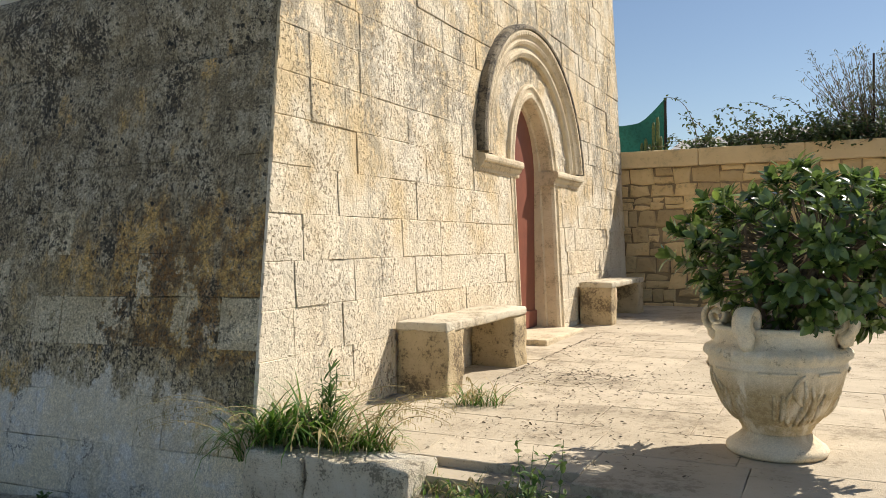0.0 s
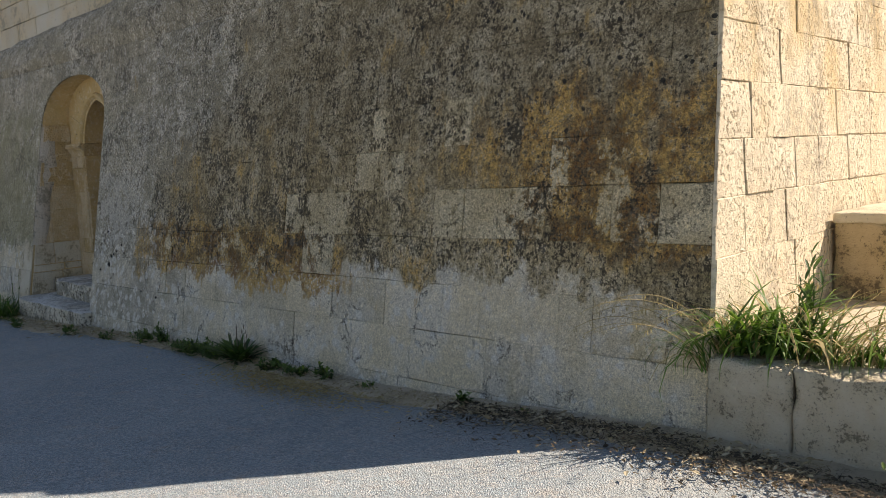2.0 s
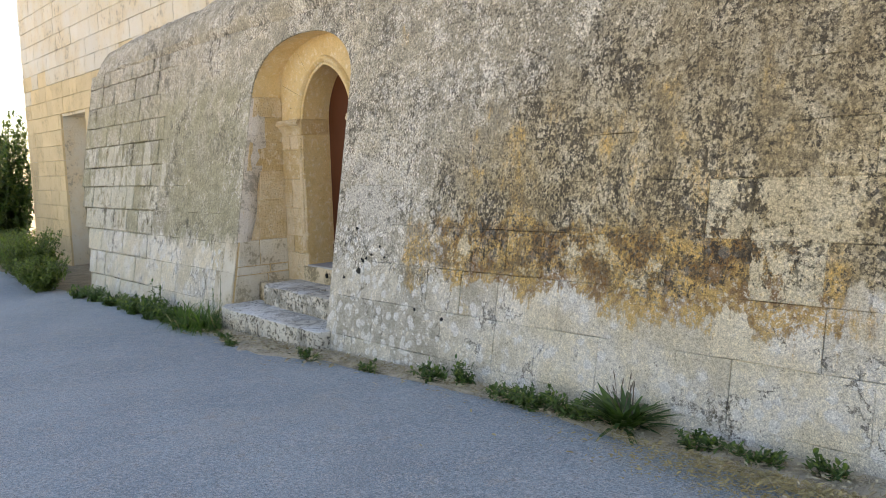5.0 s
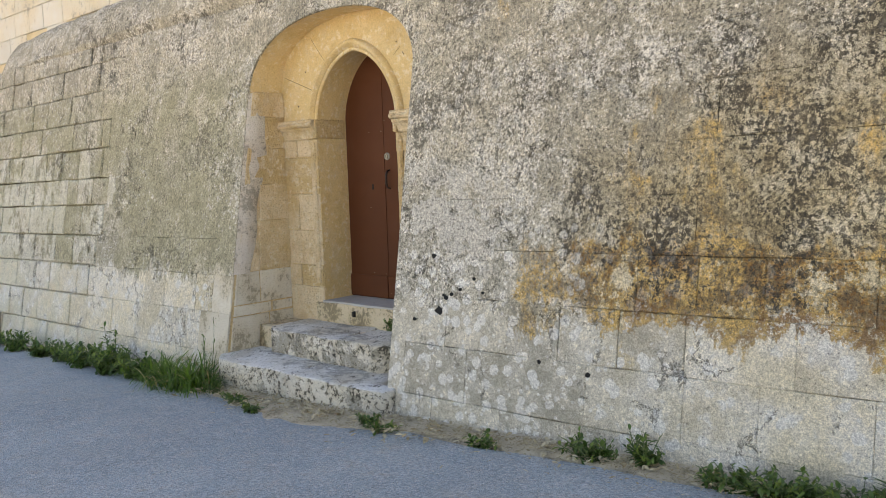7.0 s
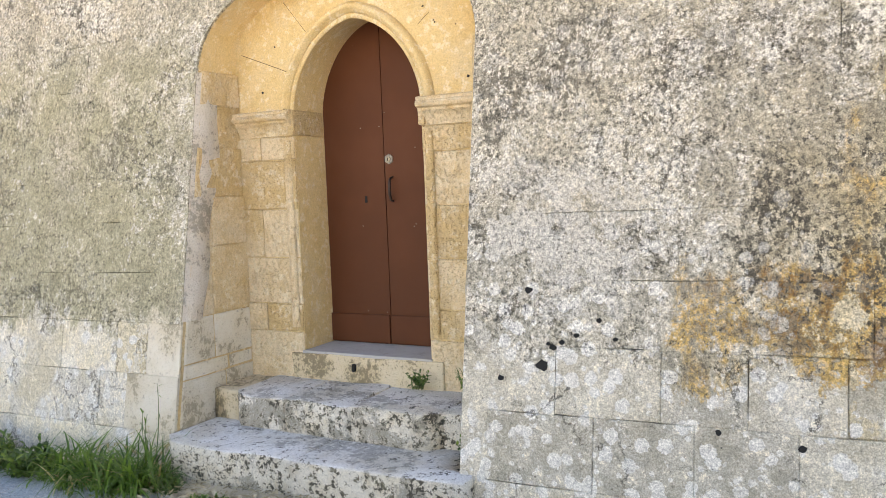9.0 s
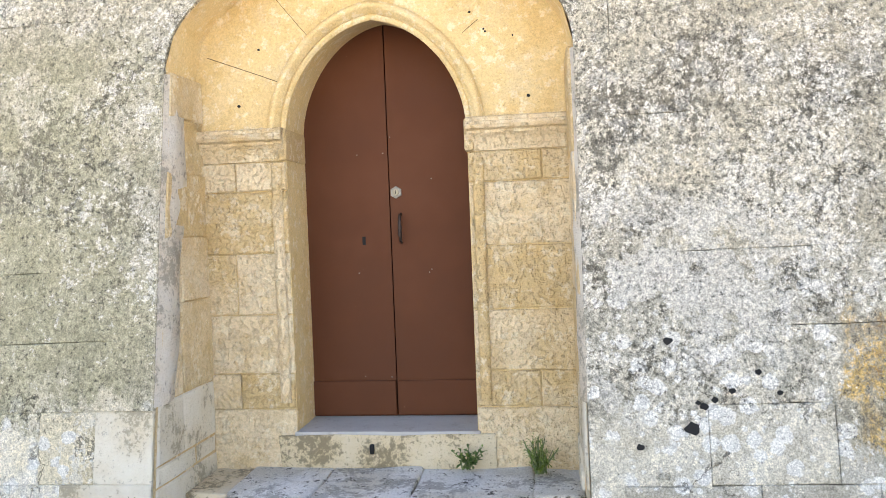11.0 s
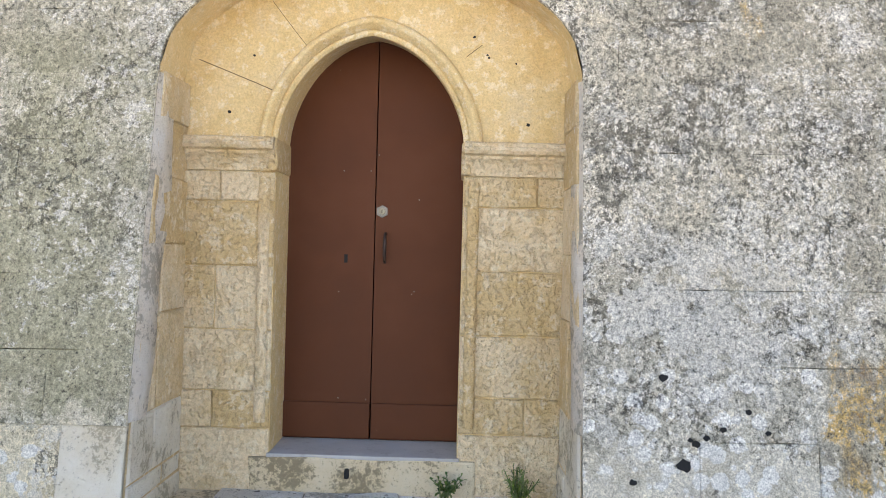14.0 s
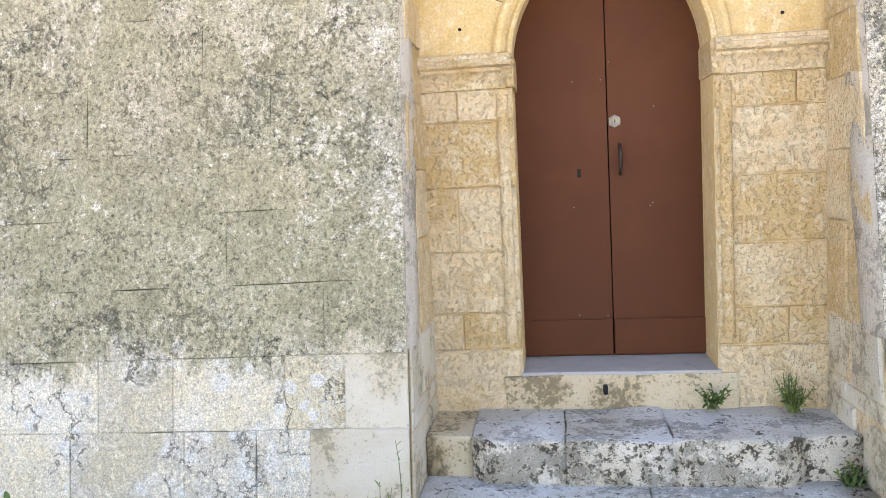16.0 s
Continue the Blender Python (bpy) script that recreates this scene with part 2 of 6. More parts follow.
def pale_stone(name, a, b, stain, relief=0.006, spots=0.5, scale=1.0, vary=0.25, cut=0.52, pit=0.36):
    """Dressed limestone in two tones with stains and pitting."""
    n = Nodes(name)
    mid = n.noise(2.4 * scale, 6, 0.62)
    fine = n.noise(22 * scale, 8, 0.7)
    grain = n.noise(95, 4, 0.7)
    col = n.mix(n.step(mid, 0.32, 0.68), a, b)
    col = n.mix(n.math("MULTIPLY", n.random(), vary), col, stain)
    dirt = n.step(n.math("ADD", n.math("MULTIPLY", mid, 0.45), n.math("ADD", n.math("MULTIPLY", fine, 0.4), n.math("MULTIPLY", grain, 0.15))), cut, cut + 0.06)
    col = n.mix(n.math("MULTIPLY", dirt, spots), col, stain)
    # hollows of the relief get a darkened copy of the colour as painted shade
    pits = n.step(fine, pit, pit - 0.06)
    col = n.mix(n.math("MULTIPLY", pits, 0.6), col, n.gain(col, 0.45))
    h = n.math("ADD", n.math("MULTIPLY", fine, 1.0), n.math("MULTIPLY", grain, 0.35))
    return n.finish(col, 0.9, h, relief, 0.9)


def asphalt():
    n = Nodes("worn_asphalt")
    wide = n.noise(0.7, 5, 0.6)
    grit = n.cells(130)
    fine = n.noise(160, 3, 0.7)
    mid = n.noise(9, 5, 0.65)
    col = n.mix(n.step(wide, 0.35, 0.65), (0.275, 0.345, 0.385), (0.350, 0.425, 0.460))
    col = n.mix(n.step(n.math("ADD", fine, n.math("MULTIPLY", mid, 0.3)), 0.66, 0.74), col, (0.52, 0.51, 0.49))
    col = n.mix(n.step(fine, 0.42, 0.30), col, (0.07, 0.07, 0.07))
    col = n.mix(n.math("MULTIPLY", n.step(mid, 0.56, 0.72), 0.35), col, (0.30, 0.27, 0.22))
    chip = n.noise(58, 5, 0.8)
    col = n.gain(col, n.step(chip, 0.36, 0.64, 0.70, 1.28))
    col = n.mix(n.math("MULTIPLY", n.step(n.noise(0.45, 6, 0.6), 0.50, 0.66), 0.30), col, (0.44, 0.42, 0.37))
    return n.finish(col, 0.88, n.math("ADD", grit, n.math("ADD", chip, n.math("MULTIPLY", fine, 0.6))), 0.008, 0.9)


def earth():
    n = Nodes("dry_earth")
    mid = n.noise(5, 6, 0.65)
    fine = n.noise(60, 4, 0.7)
    col = n.mix(n.step(mid, 0.35, 0.65), (0.23, 0.19, 0.13), (0.34, 0.29, 0.20))
    col = n.mix(n.step(fine, 0.55, 0.68), col, (0.45, 0.39, 0.28))
    col = n.mix(n.step(fine, 0.42, 0.30), col, (0.08, 0.065, 0.045))
    return n.finish(col, 0.95, n.math("ADD", mid, fine), 0.02, 0.8)


def painted_wood():
    n = Nodes("brown_painted_wood")
    grain = n.noise(7, 6, 0.6, n.stretch(6, 6, 0.35))
    fade = n.noise(1.8, 3)
    chips = n.noise(45, 3, 0.7)
    col = n.mix(n.step(fade, 0.3, 0.7), (0.092, 0.027, 0.009), (0.112, 0.034, 0.012))
    col = n.mix(n.math("MULTIPLY", n.step(fade, 0.4, 0.7), 0.35), col, (0.12, 0.048, 0.026))
    col = n.mix(n.step(chips, 0.755, 0.775), col, (0.40, 0.30, 0.20))
    return n.finish(col, n.step(fade, 0.2, 0.8, 0.62, 0.75), n.math("ADD", n.math("MULTIPLY", grain, 0.4), n.math("MULTIPLY", chips, 0.15)), 0.0015, 0.5, Specular_IOR_Level=0.25)


def plain(name, colour, rough=0.6, metal=0.0, vary=0.25, scale=30.0, relief=0.001):
    n = Nodes(name)
    f = n.noise(scale, 5, 0.65)
    col = n.mix(n.step(f, 0.3, 0.7), tuple(c * (1 - vary) for c in colour), tuple(min(1, c * (1 + vary)) for c in colour))
    return n.finish(col, rough, f, relief, 0.7, Metallic=metal)


def leaf(name, a, b, rough=0.5, through_light=0.25, spec=0.5):
    n = Nodes(name)
    col = n.mix(n.island(), a, b)
    col = n.mix(n.step(n.noise(25, 3), 0.45, 0.65), col, n.gain(col, 0.72))
    mat = n.finish(col, rough, n.noise(90, 2), 0.001, 0.5)
    n.set(n.bsdf.inputs["Specular IOR Level"], spec)
    back = n.put("ShaderNodeBsdfTranslucent", Color=n.gain(col, 1.5))
    mixer = n.put("ShaderNodeMixShader", Fac=through_light)
    n.tree.links.new(n.bsdf.outputs[0], mixer.inputs[1])
    n.tree.links.new(back.outputs[0], mixer.inputs[2])
    n.tree.links.new(mixer.outputs[0], n.tree.nodes["Material Output"].inputs[0])
    return mat


def gold_stone(name, deep, light, pitting, relief):
    """Golden globigerina limestone: honey patches, worm-eaten pits and pale scuffs."""
    n = Nodes(name)
    mid = n.noise(3.2, 7, 0.62)
    fine = n.noise(19, 7, 0.68)
    holes = n.noise(58, 4, 0.6, n.stretch(1, 1, 0.85))
    grain = n.noise(120, 4, 0.7)
    col = n.mix(n.step(n.math("ADD", n.math("MULTIPLY", mid, 0.7), n.math("MULTIPLY", n.random(), 0.3)), 0.36, 0.62), deep, light)
    col = n.mix(n.math("MULTIPLY", n.step(fine, 0.53, 0.62), 0.6), col, (0.80, 0.69, 0.49))
    col = n.mix(n.math("MULTIPLY", n.step(n.noise(5, 8, 0.7), 0.48, 0.68), 0.35), col, (0.60, 0.51, 0.37))
    pit = n.math("MULTIPLY", n.step(holes, pitting, pitting - 0.05), n.step(mid, 0.40, 0.58, 0.15, 1.0))
    col = n.mix(n.math("MULTIPLY", pit, 0.45), col, (0.36, 0.22, 0.085))
    honey = n.step(n.noise(9, 6, 0.7), 0.50, 0.64)
    col = n.mix(n.math("MULTIPLY", honey, 0.4), col, (0.56, 0.36, 0.14))
    col = n.gain(col, n.step(grain, 0.3, 0.7, 0.86, 1.12))
    h = n.math("ADD", n.math("MULTIPLY", n.step(holes, pitting - 0.06, pitting + 0.14), 0.6), n.math("ADD", n.math("MULTIPLY", fine, 1.2), n.math("MULTIPLY", grain, 0.4)))
    return n.finish(col, 0.9, h, relief, 1.0)


def step_stone():
    """Trodden limestone: whitish, with cream patches and dense dark speckles of lichen."""
    n = Nodes("worn_step_stone")
    mid = n.noise(3.2, 6, 0.62)
    blot = n.noise(11, 8, 0.68)
    speck = n.noise(34, 8, 0.72)
    crisp = n.noise(90, 5, 0.75)
    tiny = n.noise(180, 3, 0.75)
    # faces that do not point up turn creamier and more densely speckled
    up = n.put("ShaderNodeSeparateXYZ", Vector=n.geo.outputs["Normal"]).outputs[2]
    side = n.step(up, 0.8, 0.35)
    col = n.mix(n.step(mid, 0.38, 0.62), (0.82, 0.81, 0.77), (0.68, 0.64, 0.55))
    cream = n.mix(n.step(blot, 0.40, 0.60), (0.66, 0.57, 0.41), (0.80, 0.74, 0.62))
    col = n.mix(n.math("MULTIPLY", side, 0.8), col, cream)
    worn = n.math("ADD", n.math("MULTIPLY", speck, 0.55), n.math("ADD", n.math("MULTIPLY", crisp, 0.25), n.math("MULTIPLY", blot, 0.20)))
    lichen = n.step(n.math("SUBTRACT", worn, n.math("MULTIPLY", side, 0.030)), 0.452, 0.438)
    col = n.mix(n.math("MULTIPLY", lichen, 0.92), col, n.mix(n.step(blot, 0.4, 0.6), (0.045, 0.038, 0.024), (0.19, 0.165, 0.105)))
    crust = n.math("MULTIPLY", n.step(n.noise(1.9, 7, 0.7), 0.54, 0.57), n.step(speck, 0.42, 0.50))
    col = n.mix(n.math("MULTIPLY", crust, 0.55), col, (0.15, 0.135, 0.10))
    col = n.gain(col, n.step(tiny, 0.34, 0.66, 0.80, 1.18))
    h = n.math("ADD", speck, n.math("ADD", n.math("MULTIPLY", crisp, 0.5), n.math("MULTIPLY", blot, 0.7)))
    return n.finish(col, 0.9, h, 0.022, 1.0)


def urn_stone():
    """Cream cast stone with brown rain streaks on the belly and grime in the hollows."""
    n = Nodes("cast_stone")
    x, y, z = n.axes()
    mid = n.noise(5, 6, 0.62)
    fine = n.noise(34, 7, 0.7)
    streak = n.noise(13, 6, 0.65, n.stretch(1, 1, 0.22))
    grain = n.noise(140, 3, 0.7)
    col = n.mix(n.step(mid, 0.35, 0.65), (0.80, 0.71, 0.54), (0.72, 0.60, 0.41))
    belly = n.math("MULTIPLY", n.step(z, 0.60, 0.72), n.step(z, 1.02, 0.86))
    run = n.math("MULTIPLY", n.step(streak, 0.36, 0.52), belly)
    col = n.mix(n.math("MULTIPLY", run, 0.85), col, n.mix(n.step(fine, 0.4, 0.6), (0.38, 0.26, 0.11), (0.55, 0.42, 0.22)))
    grime = n.math("MULTIPLY", n.step(fine, 0.56, 0.64), n.step(mid, 0.44, 0.58))
    col = n.mix(n.math("MULTIPLY", grime, 0.6), col, (0.30, 0.24, 0.16))
    col = n.gain(col, n.step(grain, 0.34, 0.66, 0.90, 1.08))
    h = n.math("ADD", fine, n.math("MULTIPLY", grain, 0.4))
    return n.finish(col, 0.88, h, 0.006, 0.9)


LICHEN = lichen_stone()
LICHEN_WORN = lichen_stone("lichen_limestone_worn", 0.55)
LICHEN_BARE = lichen_stone("lichen_limestone_bare", 1.0)
LICHEN_RUST = lichen_stone("lichen_limestone_rusty", 0.25, 1.0)
LICHEN_PALE = lichen_stone("lichen_limestone_pale", 0.0, 0.0, 0.8)
TOOLED = tooled_stone()
MORTAR = pale_stone("lime_mortar", (0.40, 0.34, 0.24), (0.30, 0.25, 0.18), (0.14, 0.12, 0.09), 0.01)
GOLD = gold_stone("golden_limestone", (0.60, 0.42, 0.205), (0.74, 0.58, 0.37), 0.372, 0.012)
GOLD_FLAT = gold_stone("golden_limestone_smooth", (0.67, 0.49, 0.24), (0.75, 0.57, 0.32), 0.315, 0.005)
CARVED = pale_stone("carved_limestone", (0.76, 0.65, 0.46), (0.64, 0.51, 0.33), (0.33, 0.27, 0.18), 0.018, 0.6, 1.3, 0.25, 0.515, 0.38)
STEPSTONE = step_stone()
PAVING = pale_stone("terrace_paving", (0.60, 0.515, 0.38), (0.49, 0.41, 0.295), (0.22, 0.18, 0.12), 0.010, 0.6, 1.0, 0.3, 0.525, 0.39)
BENCHSTONE = pale_stone("bench_limestone", (0.64, 0.51, 0.31), (0.48, 0.36, 0.20), (0.14, 0.105, 0.065), 0.024, 0.8, 1.6, 0.0, 0.51, 0.41)
BENCHSLAB = pale_stone("weathered_bench_slab", (0.72, 0.65, 0.50), (0.58, 0.48, 0.33), (0.27, 0.22, 0.15), 0.022, 0.7, 1.5, 0.0, 0.515, 0.40)
RUBBLE = pale_stone("rubble_limestone", (0.86, 0.66, 0.36), (0.74, 0.53, 0.26), (0.26, 0.19, 0.11), 0.03, 0.45, 1.0, 0.6)
COPING = pale_stone("coping_limestone", (0.68, 0.53, 0.31), (0.58, 0.45, 0.26), (0.33, 0.27, 0.18), 0.01, 0.4)
URNSTONE = urn_stone()
RIM = pale_stone("lichen_blackened_rim", (0.30, 0.25, 0.17), (0.14, 0.115, 0.08), (0.045, 0.038, 0.028), 0.03, 0.85, 1.8, 0.0, 0.49, 0.42)
KERB = pale_stone("kerb_limestone", (0.82, 0.76, 0.63), (0.72, 0.63, 0.46), (0.17, 0.14, 0.095), 0.035, 0.75, 2.8, 0.1, 0.525, 0.41)
ASPHALT = asphalt()
EARTH = earth()
DOORWOOD = painted_wood()
IRON = plain("dark_iron", (0.05, 0.035, 0.03), 0.55, 0.6)
BRASS = plain("tarnished_steel", (0.27, 0.25, 0.21), 0.6, 0.1)
JOINT = plain("shadowed_joint", (0.13, 0.085, 0.04), 0.95)
# near-black colour painted for the shade inside holes, pits and gaps
HOLE_SHADE = plain("painted_hole_shade", (0.012, 0.011, 0.01), 0.95)
REDPAINT = plain("red_brown_paint", (0.21, 0.068, 0.042), 0.5, 0.0, 0.12, 6.0)

UPPER = pale_stone("upper_wall_limestone", (0.70, 0.66, 0.57), (0.70, 0.58, 0.39), (0.32, 0.29, 0.24), 0.02, 0.75, 0.6, 0.15, 0.53, 0.38)

UPPER_GOLD = pale_stone("golden_upper_limestone", (0.76, 0.60, 0.36), (0.68, 0.52, 0.29), (0.42, 0.33, 0.20), 0.02, 0.5, 0.8, 0.3, 0.53, 0.38)
DUST = pale_stone("pale_dusty_earth", (0.66, 0.58, 0.44), (0.54, 0.46, 0.33), (0.20, 0.165, 0.11), 0.03, 0.7, 3.0, 0.0, 0.525, 0.40)
SILL = pale_stone("sill_limestone", (0.70, 0.60, 0.43), (0.64, 0.50, 0.29), (0.17, 0.135, 0.085), 0.020, 0.75, 1.6, 0.0, 0.49, 0.41)
SLATE = pale_stone("grey_threshold", (0.46, 0.45, 0.43), (0.40, 0.385, 0.36), (0.24, 0.22, 0.19), 0.006, 0.4)
QUOIN = pale_stone("whitened_quoin_stone", (0.78, 0.72, 0.60), (0.68, 0.58, 0.41), (0.30, 0.25, 0.17), 0.024, 0.75, 1.4, 0.2, 0.515, 0.40)

JAMB = pale_stone("whitewashed_jamb", (0.72, 0.66, 0.57), (0.66, 0.56, 0.43), (0.30, 0.27, 0.21), 0.03, 0.75, 1.5, 0.0, 0.500, 0.40)
DARKMORTAR = pale_stone("dark_mortar", (0.34, 0.25, 0.14), (0.26, 0.19, 0.11), (0.08, 0.06, 0.04), 0.02)

# ---- building helpers ----
def mesh_of(name, verts, faces, material, smooth=False):
    me = bpy.data.meshes.new(name)
    me.from_pydata([tuple(v) for v in verts], [], faces)
    me.materials.append(material)
    if smooth:
        me.polygons.foreach_set("use_smooth", [True] * len(me.polygons))
    me.update()
    return me


def thing(name, label, category, at=(0, 0, 0), group="", kind=""):
    """An Empty at a thing's base, which parents its parts."""
    ob = new(name)
    ob.empty_display_size = 0.1
    ob.matrix_world = Matrix.Translation(at)
    return tagged(ob, label, category, group, kind)


def part(name, bm, material, parent, label="", smooth=False):
    """Link a bmesh, or verts and faces, as one mesh object under its parent; coordinates are the world's."""
    if isinstance(bm, tuple):
        me = mesh_of(name, bm[0], bm[1], material, smooth)
    else:
        me = bpy.data.meshes.new(name)
        bmesh.ops.recalc_face_normals(bm, faces=bm.faces)
        bm.to_mesh(me)
        bm.free()
        me.materials.append(material)
        if smooth:
            me.polygons.foreach_set("use_smooth", [True] * len(me.polygons))
    ob = new(name, me)
    if parent is not None:
        ob.parent = parent
        base = parent.location.copy() if parent.type == "EMPTY" else Vector((0, 0, 0))
        ob.matrix_parent_inverse = Matrix.Translation(-base)
    return tagged(ob, label)


def setting(name, bm, material, label, category, smooth=False):
    return tagged(part(name, bm, material, None, "", smooth), label, category, "", "structure")


def box(bm, x0, x1, y0, y1, z0, z1, bevel=0.0, cuts=0, rough=0.0, seed=0.0):
    """A block with bevelled, and if wanted uneven, faces."""
    made = bmesh.ops.create_cube(bm, size=1.0)
    bmesh.ops.scale(bm, vec=(x1 - x0, y1 - y0, z1 - z0), verts=made["verts"])
    bmesh.ops.translate(bm, vec=((x0 + x1) / 2, (y0 + y1) / 2, (z0 + z1) / 2), verts=made["verts"])
    edges = list({e for v in made["verts"] for e in v.link_edges})
    if bevel:
        bmesh.ops.bevel(bm, geom=edges, offset=bevel, segments=2, affect="EDGES", profile=0.6)
    if cuts:
        bmesh.ops.subdivide_edges(bm, edges=[e for e in bm.edges if e.calc_length() > 0.12], cuts=cuts, use_grid_fill=True)
    if rough:
        roughen(bm, rough, seed=seed)
    return bm


def roughen(bm, amount, scale=6.0, seed=0.0):
    for v in bm.verts:
        p = v.co * scale + Vector((seed, seed * 1.7, -seed))
        v.co += noise.noise_vector(p) * amount


def ribbon(rows, closed=False):
    """Verts and faces of a skin over equally long rows of points."""
    verts = [p for row in rows for p in row]
    w = len(rows[0])
    faces = []
    for i in range(len(rows) - 1):
        for j in range(w if closed else w - 1):
            k = (j + 1) % w
            faces.append((i * w + j, i * w + k, (i + 1) * w + k, (i + 1) * w + j))
    return verts, faces


def lathe(profile, centre, turns=48, flute=None):
    """Verts and faces of a turned body from (radius, height) pairs; flute(angle, height) adds to the radius."""
    rows = []
    for r, h in profile:
        row = []
        for k in range(turns):
            a = 2 * math.pi * k / turns
            rr = r + (flute(a, h) if flute else 0)
            row.append((centre[0] + rr * math.cos(a), centre[1] + rr * math.sin(a), centre[2] + h))
        rows.append(row)
    return ribbon(rows, True)


def tube(points, radius, sides=6):
    """Verts and faces of a tapering tube along points; radius is one number or one for each point."""
    rows = []
    pts = [Vector(p) for p in points]
    for i, p in enumerate(pts):
        d = (pts[min(i + 1, len(pts) - 1)] - pts[max(i - 1, 0)]).normalized()
        a = d.cross(Vector((0.3, 0.2, 1)) if abs(d.z) < 0.9 else Vector((1, 0, 0))).normalized()
        b = d.cross(a)
        r = radius[i] if isinstance(radius, (list, tuple)) else radius
        rows.append([p + (a * math.cos(2 * math.pi * k / sides) + b * math.sin(2 * math.pi * k / sides)) * r for k in range(sides)])
    verts, faces = ribbon(rows, True)
    n = len(verts)
    faces.append(tuple(range(sides - 1, -1, -1)))
    faces.append(tuple(range(n - sides, n)))
    return verts, faces


def join(*shapes):
    verts, faces = [], []
    for v, f in shapes:
        o = len(verts)
        verts.extend(v)
        faces.extend(tuple(i + o for i in face) for face in f)
    return verts, faces


def slab(outline, place, depth, bevel, rng, bulge=0.006):
    """One stone: its outline (u, v) with a chamfered, slightly uneven face; place(u, v, w) lays it in the wall, w outwards."""
    pts = []
    count = len(outline)
    for i in range(count):
        (u0, v0), (u1, v1) = outline[i], outline[(i + 1) % count]
        length = math.hypot(u1 - u0, v1 - v0)
        steps = max(1, min(4, int(length / 0.13)))
        for s in range(steps):
            f = s / steps
            j = 0.0 if s == 0 else 0.003
            pts.append((u0 + (u1 - u0) * f + rng.uniform(-j, j), v0 + (v1 - v0) * f + rng.uniform(-j, j)))
    cu = sum(p[0] for p in pts) / len(pts)
    cv = sum(p[1] for p in pts) / len(pts)
    half_u = max(abs(p[0] - cu) for p in pts)
    half_v = max(abs(p[1] - cv) for p in pts)
    lift = rng.uniform(-bulge, bulge)
    n = len(pts)
    verts, faces = [], []
    for u, v in pts:
        verts.append(place(u, v, -depth))
    for u, v in pts:
        verts.append(place(u, v, lift - bevel * 0.9))
    for u, v in pts:
        verts.append(place(cu + (u - cu) * max(0.2, 1 - bevel / max(half_u, 0.02)), cv + (v - cv) * max(0.2, 1 - bevel / max(half_v, 0.02)), lift + rng.uniform(-bulge, bulge) * 0.4))
    verts.append(place(cu, cv, lift + rng.uniform(0, bulge) * 0.8))
    for i in range(n):
        j = (i + 1) % n
        faces.append((i, j, n + j, n + i))
        faces.append((n + i, n + j, 2 * n + j, 2 * n + i))
        faces.append((2 * n + i, 2 * n + j, 3 * n))
    return verts, faces


def courses(v0, v1, height, rng, wobble=0.02):
    out, v = [], v0
    while v < v1 - 0.06:
        h = height + rng.uniform(-wobble, wobble)
        if v1 - v - h < 0.12:
            h = v1 - v
        out.append((v, v + h))
        v += h
    return out


def bond(u0, u1, lengths, rng):
    out, u = [], u0
    while u < u1 - 0.02:
        w = rng.uniform(*lengths)
        if u1 - u - w < lengths[0] * 0.6:
            w = u1 - u
        out.append((u, u + w))
        u += w
    return out


def lay(owner, name, outline, place, material, rng, joint=0.004, depth=0.06, bevel=0.008, bulge=0.006):
    """Lay one stone as a part of its wall, shrunk by the joint."""
    cu = sum(p[0] for p in outline) / len(outline)
    cv = sum(p[1] for p in outline) / len(outline)
    shrunk = [(u - joint * (1 if u > cu else -1), v - joint * (1 if v > cv else -1)) for u, v in outline]
    return part(name, slab(shrunk, place, depth, bevel, rng, bulge), material, owner)


def cheek(outline, place, depth):
    """A stone cut to a curve: flat face and sides."""
    n = len(outline)
    verts = [place(u, v, 0.0) for u, v in outline] + [place(u, v, -depth) for u, v in outline]
    faces = [tuple(range(n))] + [(i, n + i, n + (i + 1) % n, (i + 1) % n) for i in range(n)]
    return verts, faces


# ---- the large structure ----
def ground_z(x):
    """The lane falls gently to the west."""
    return float(np.interp(x, (-60, -12.7, -6.5, -4.9, -2.0, 0.0, 3.0, 40), (-1.2, -0.27, -0.105, -0.03, 0.035, 0.17, 0.21, 0.5)))


def terrace_z(y):
    return 0.54 + 0.016 * y


def side_face(u, v, w):
    """The battered south wall: u along x, v up, w outwards."""
    return (u, -0.04 + 0.167 * v - 0.986 * w, v + 0.164 * w)


def front_face(u, v, w):
    """The west front of the chapel: u along y."""
    return (0.06 - 0.045 * v + w, u, v)


def upper_face(u, v, w):
    return (u, 0.95 - w, v)


NICHE_X, NICHE_HALF, NICHE_SPRING, NICHE_RISE = -7.51, 0.86, 2.05, 0.50
PORTAL_Y, PORTAL_HALF, PORTAL_SPRING = 4.75, 0.58, 2.37
WALL_END = -12.75


def wall_end(z):
    """The far end of the battered wall leans outwards."""
    f = min(1.0, max(0.0, (z + 0.2) / 1.7))
    return -12.62 - 0.82 * f * f * (3 - 2 * f)



def niche_half(z, grow=0.0):
    """Half the width of the niche's mouth at a height."""
    if z <= NICHE_SPRING:
        return NICHE_HALF + grow
    f = (z - NICHE_SPRING) / (NICHE_RISE + grow)
    return (NICHE_HALF + grow) * (1 - f ** 2.2) ** (1 / 2.2) if f < 1 else 0.0


def grid_sheet(xs, ys, height):
    rows = [[(x, y, height(x, y)) for x in xs] for y in ys]
    return ribbon(rows)


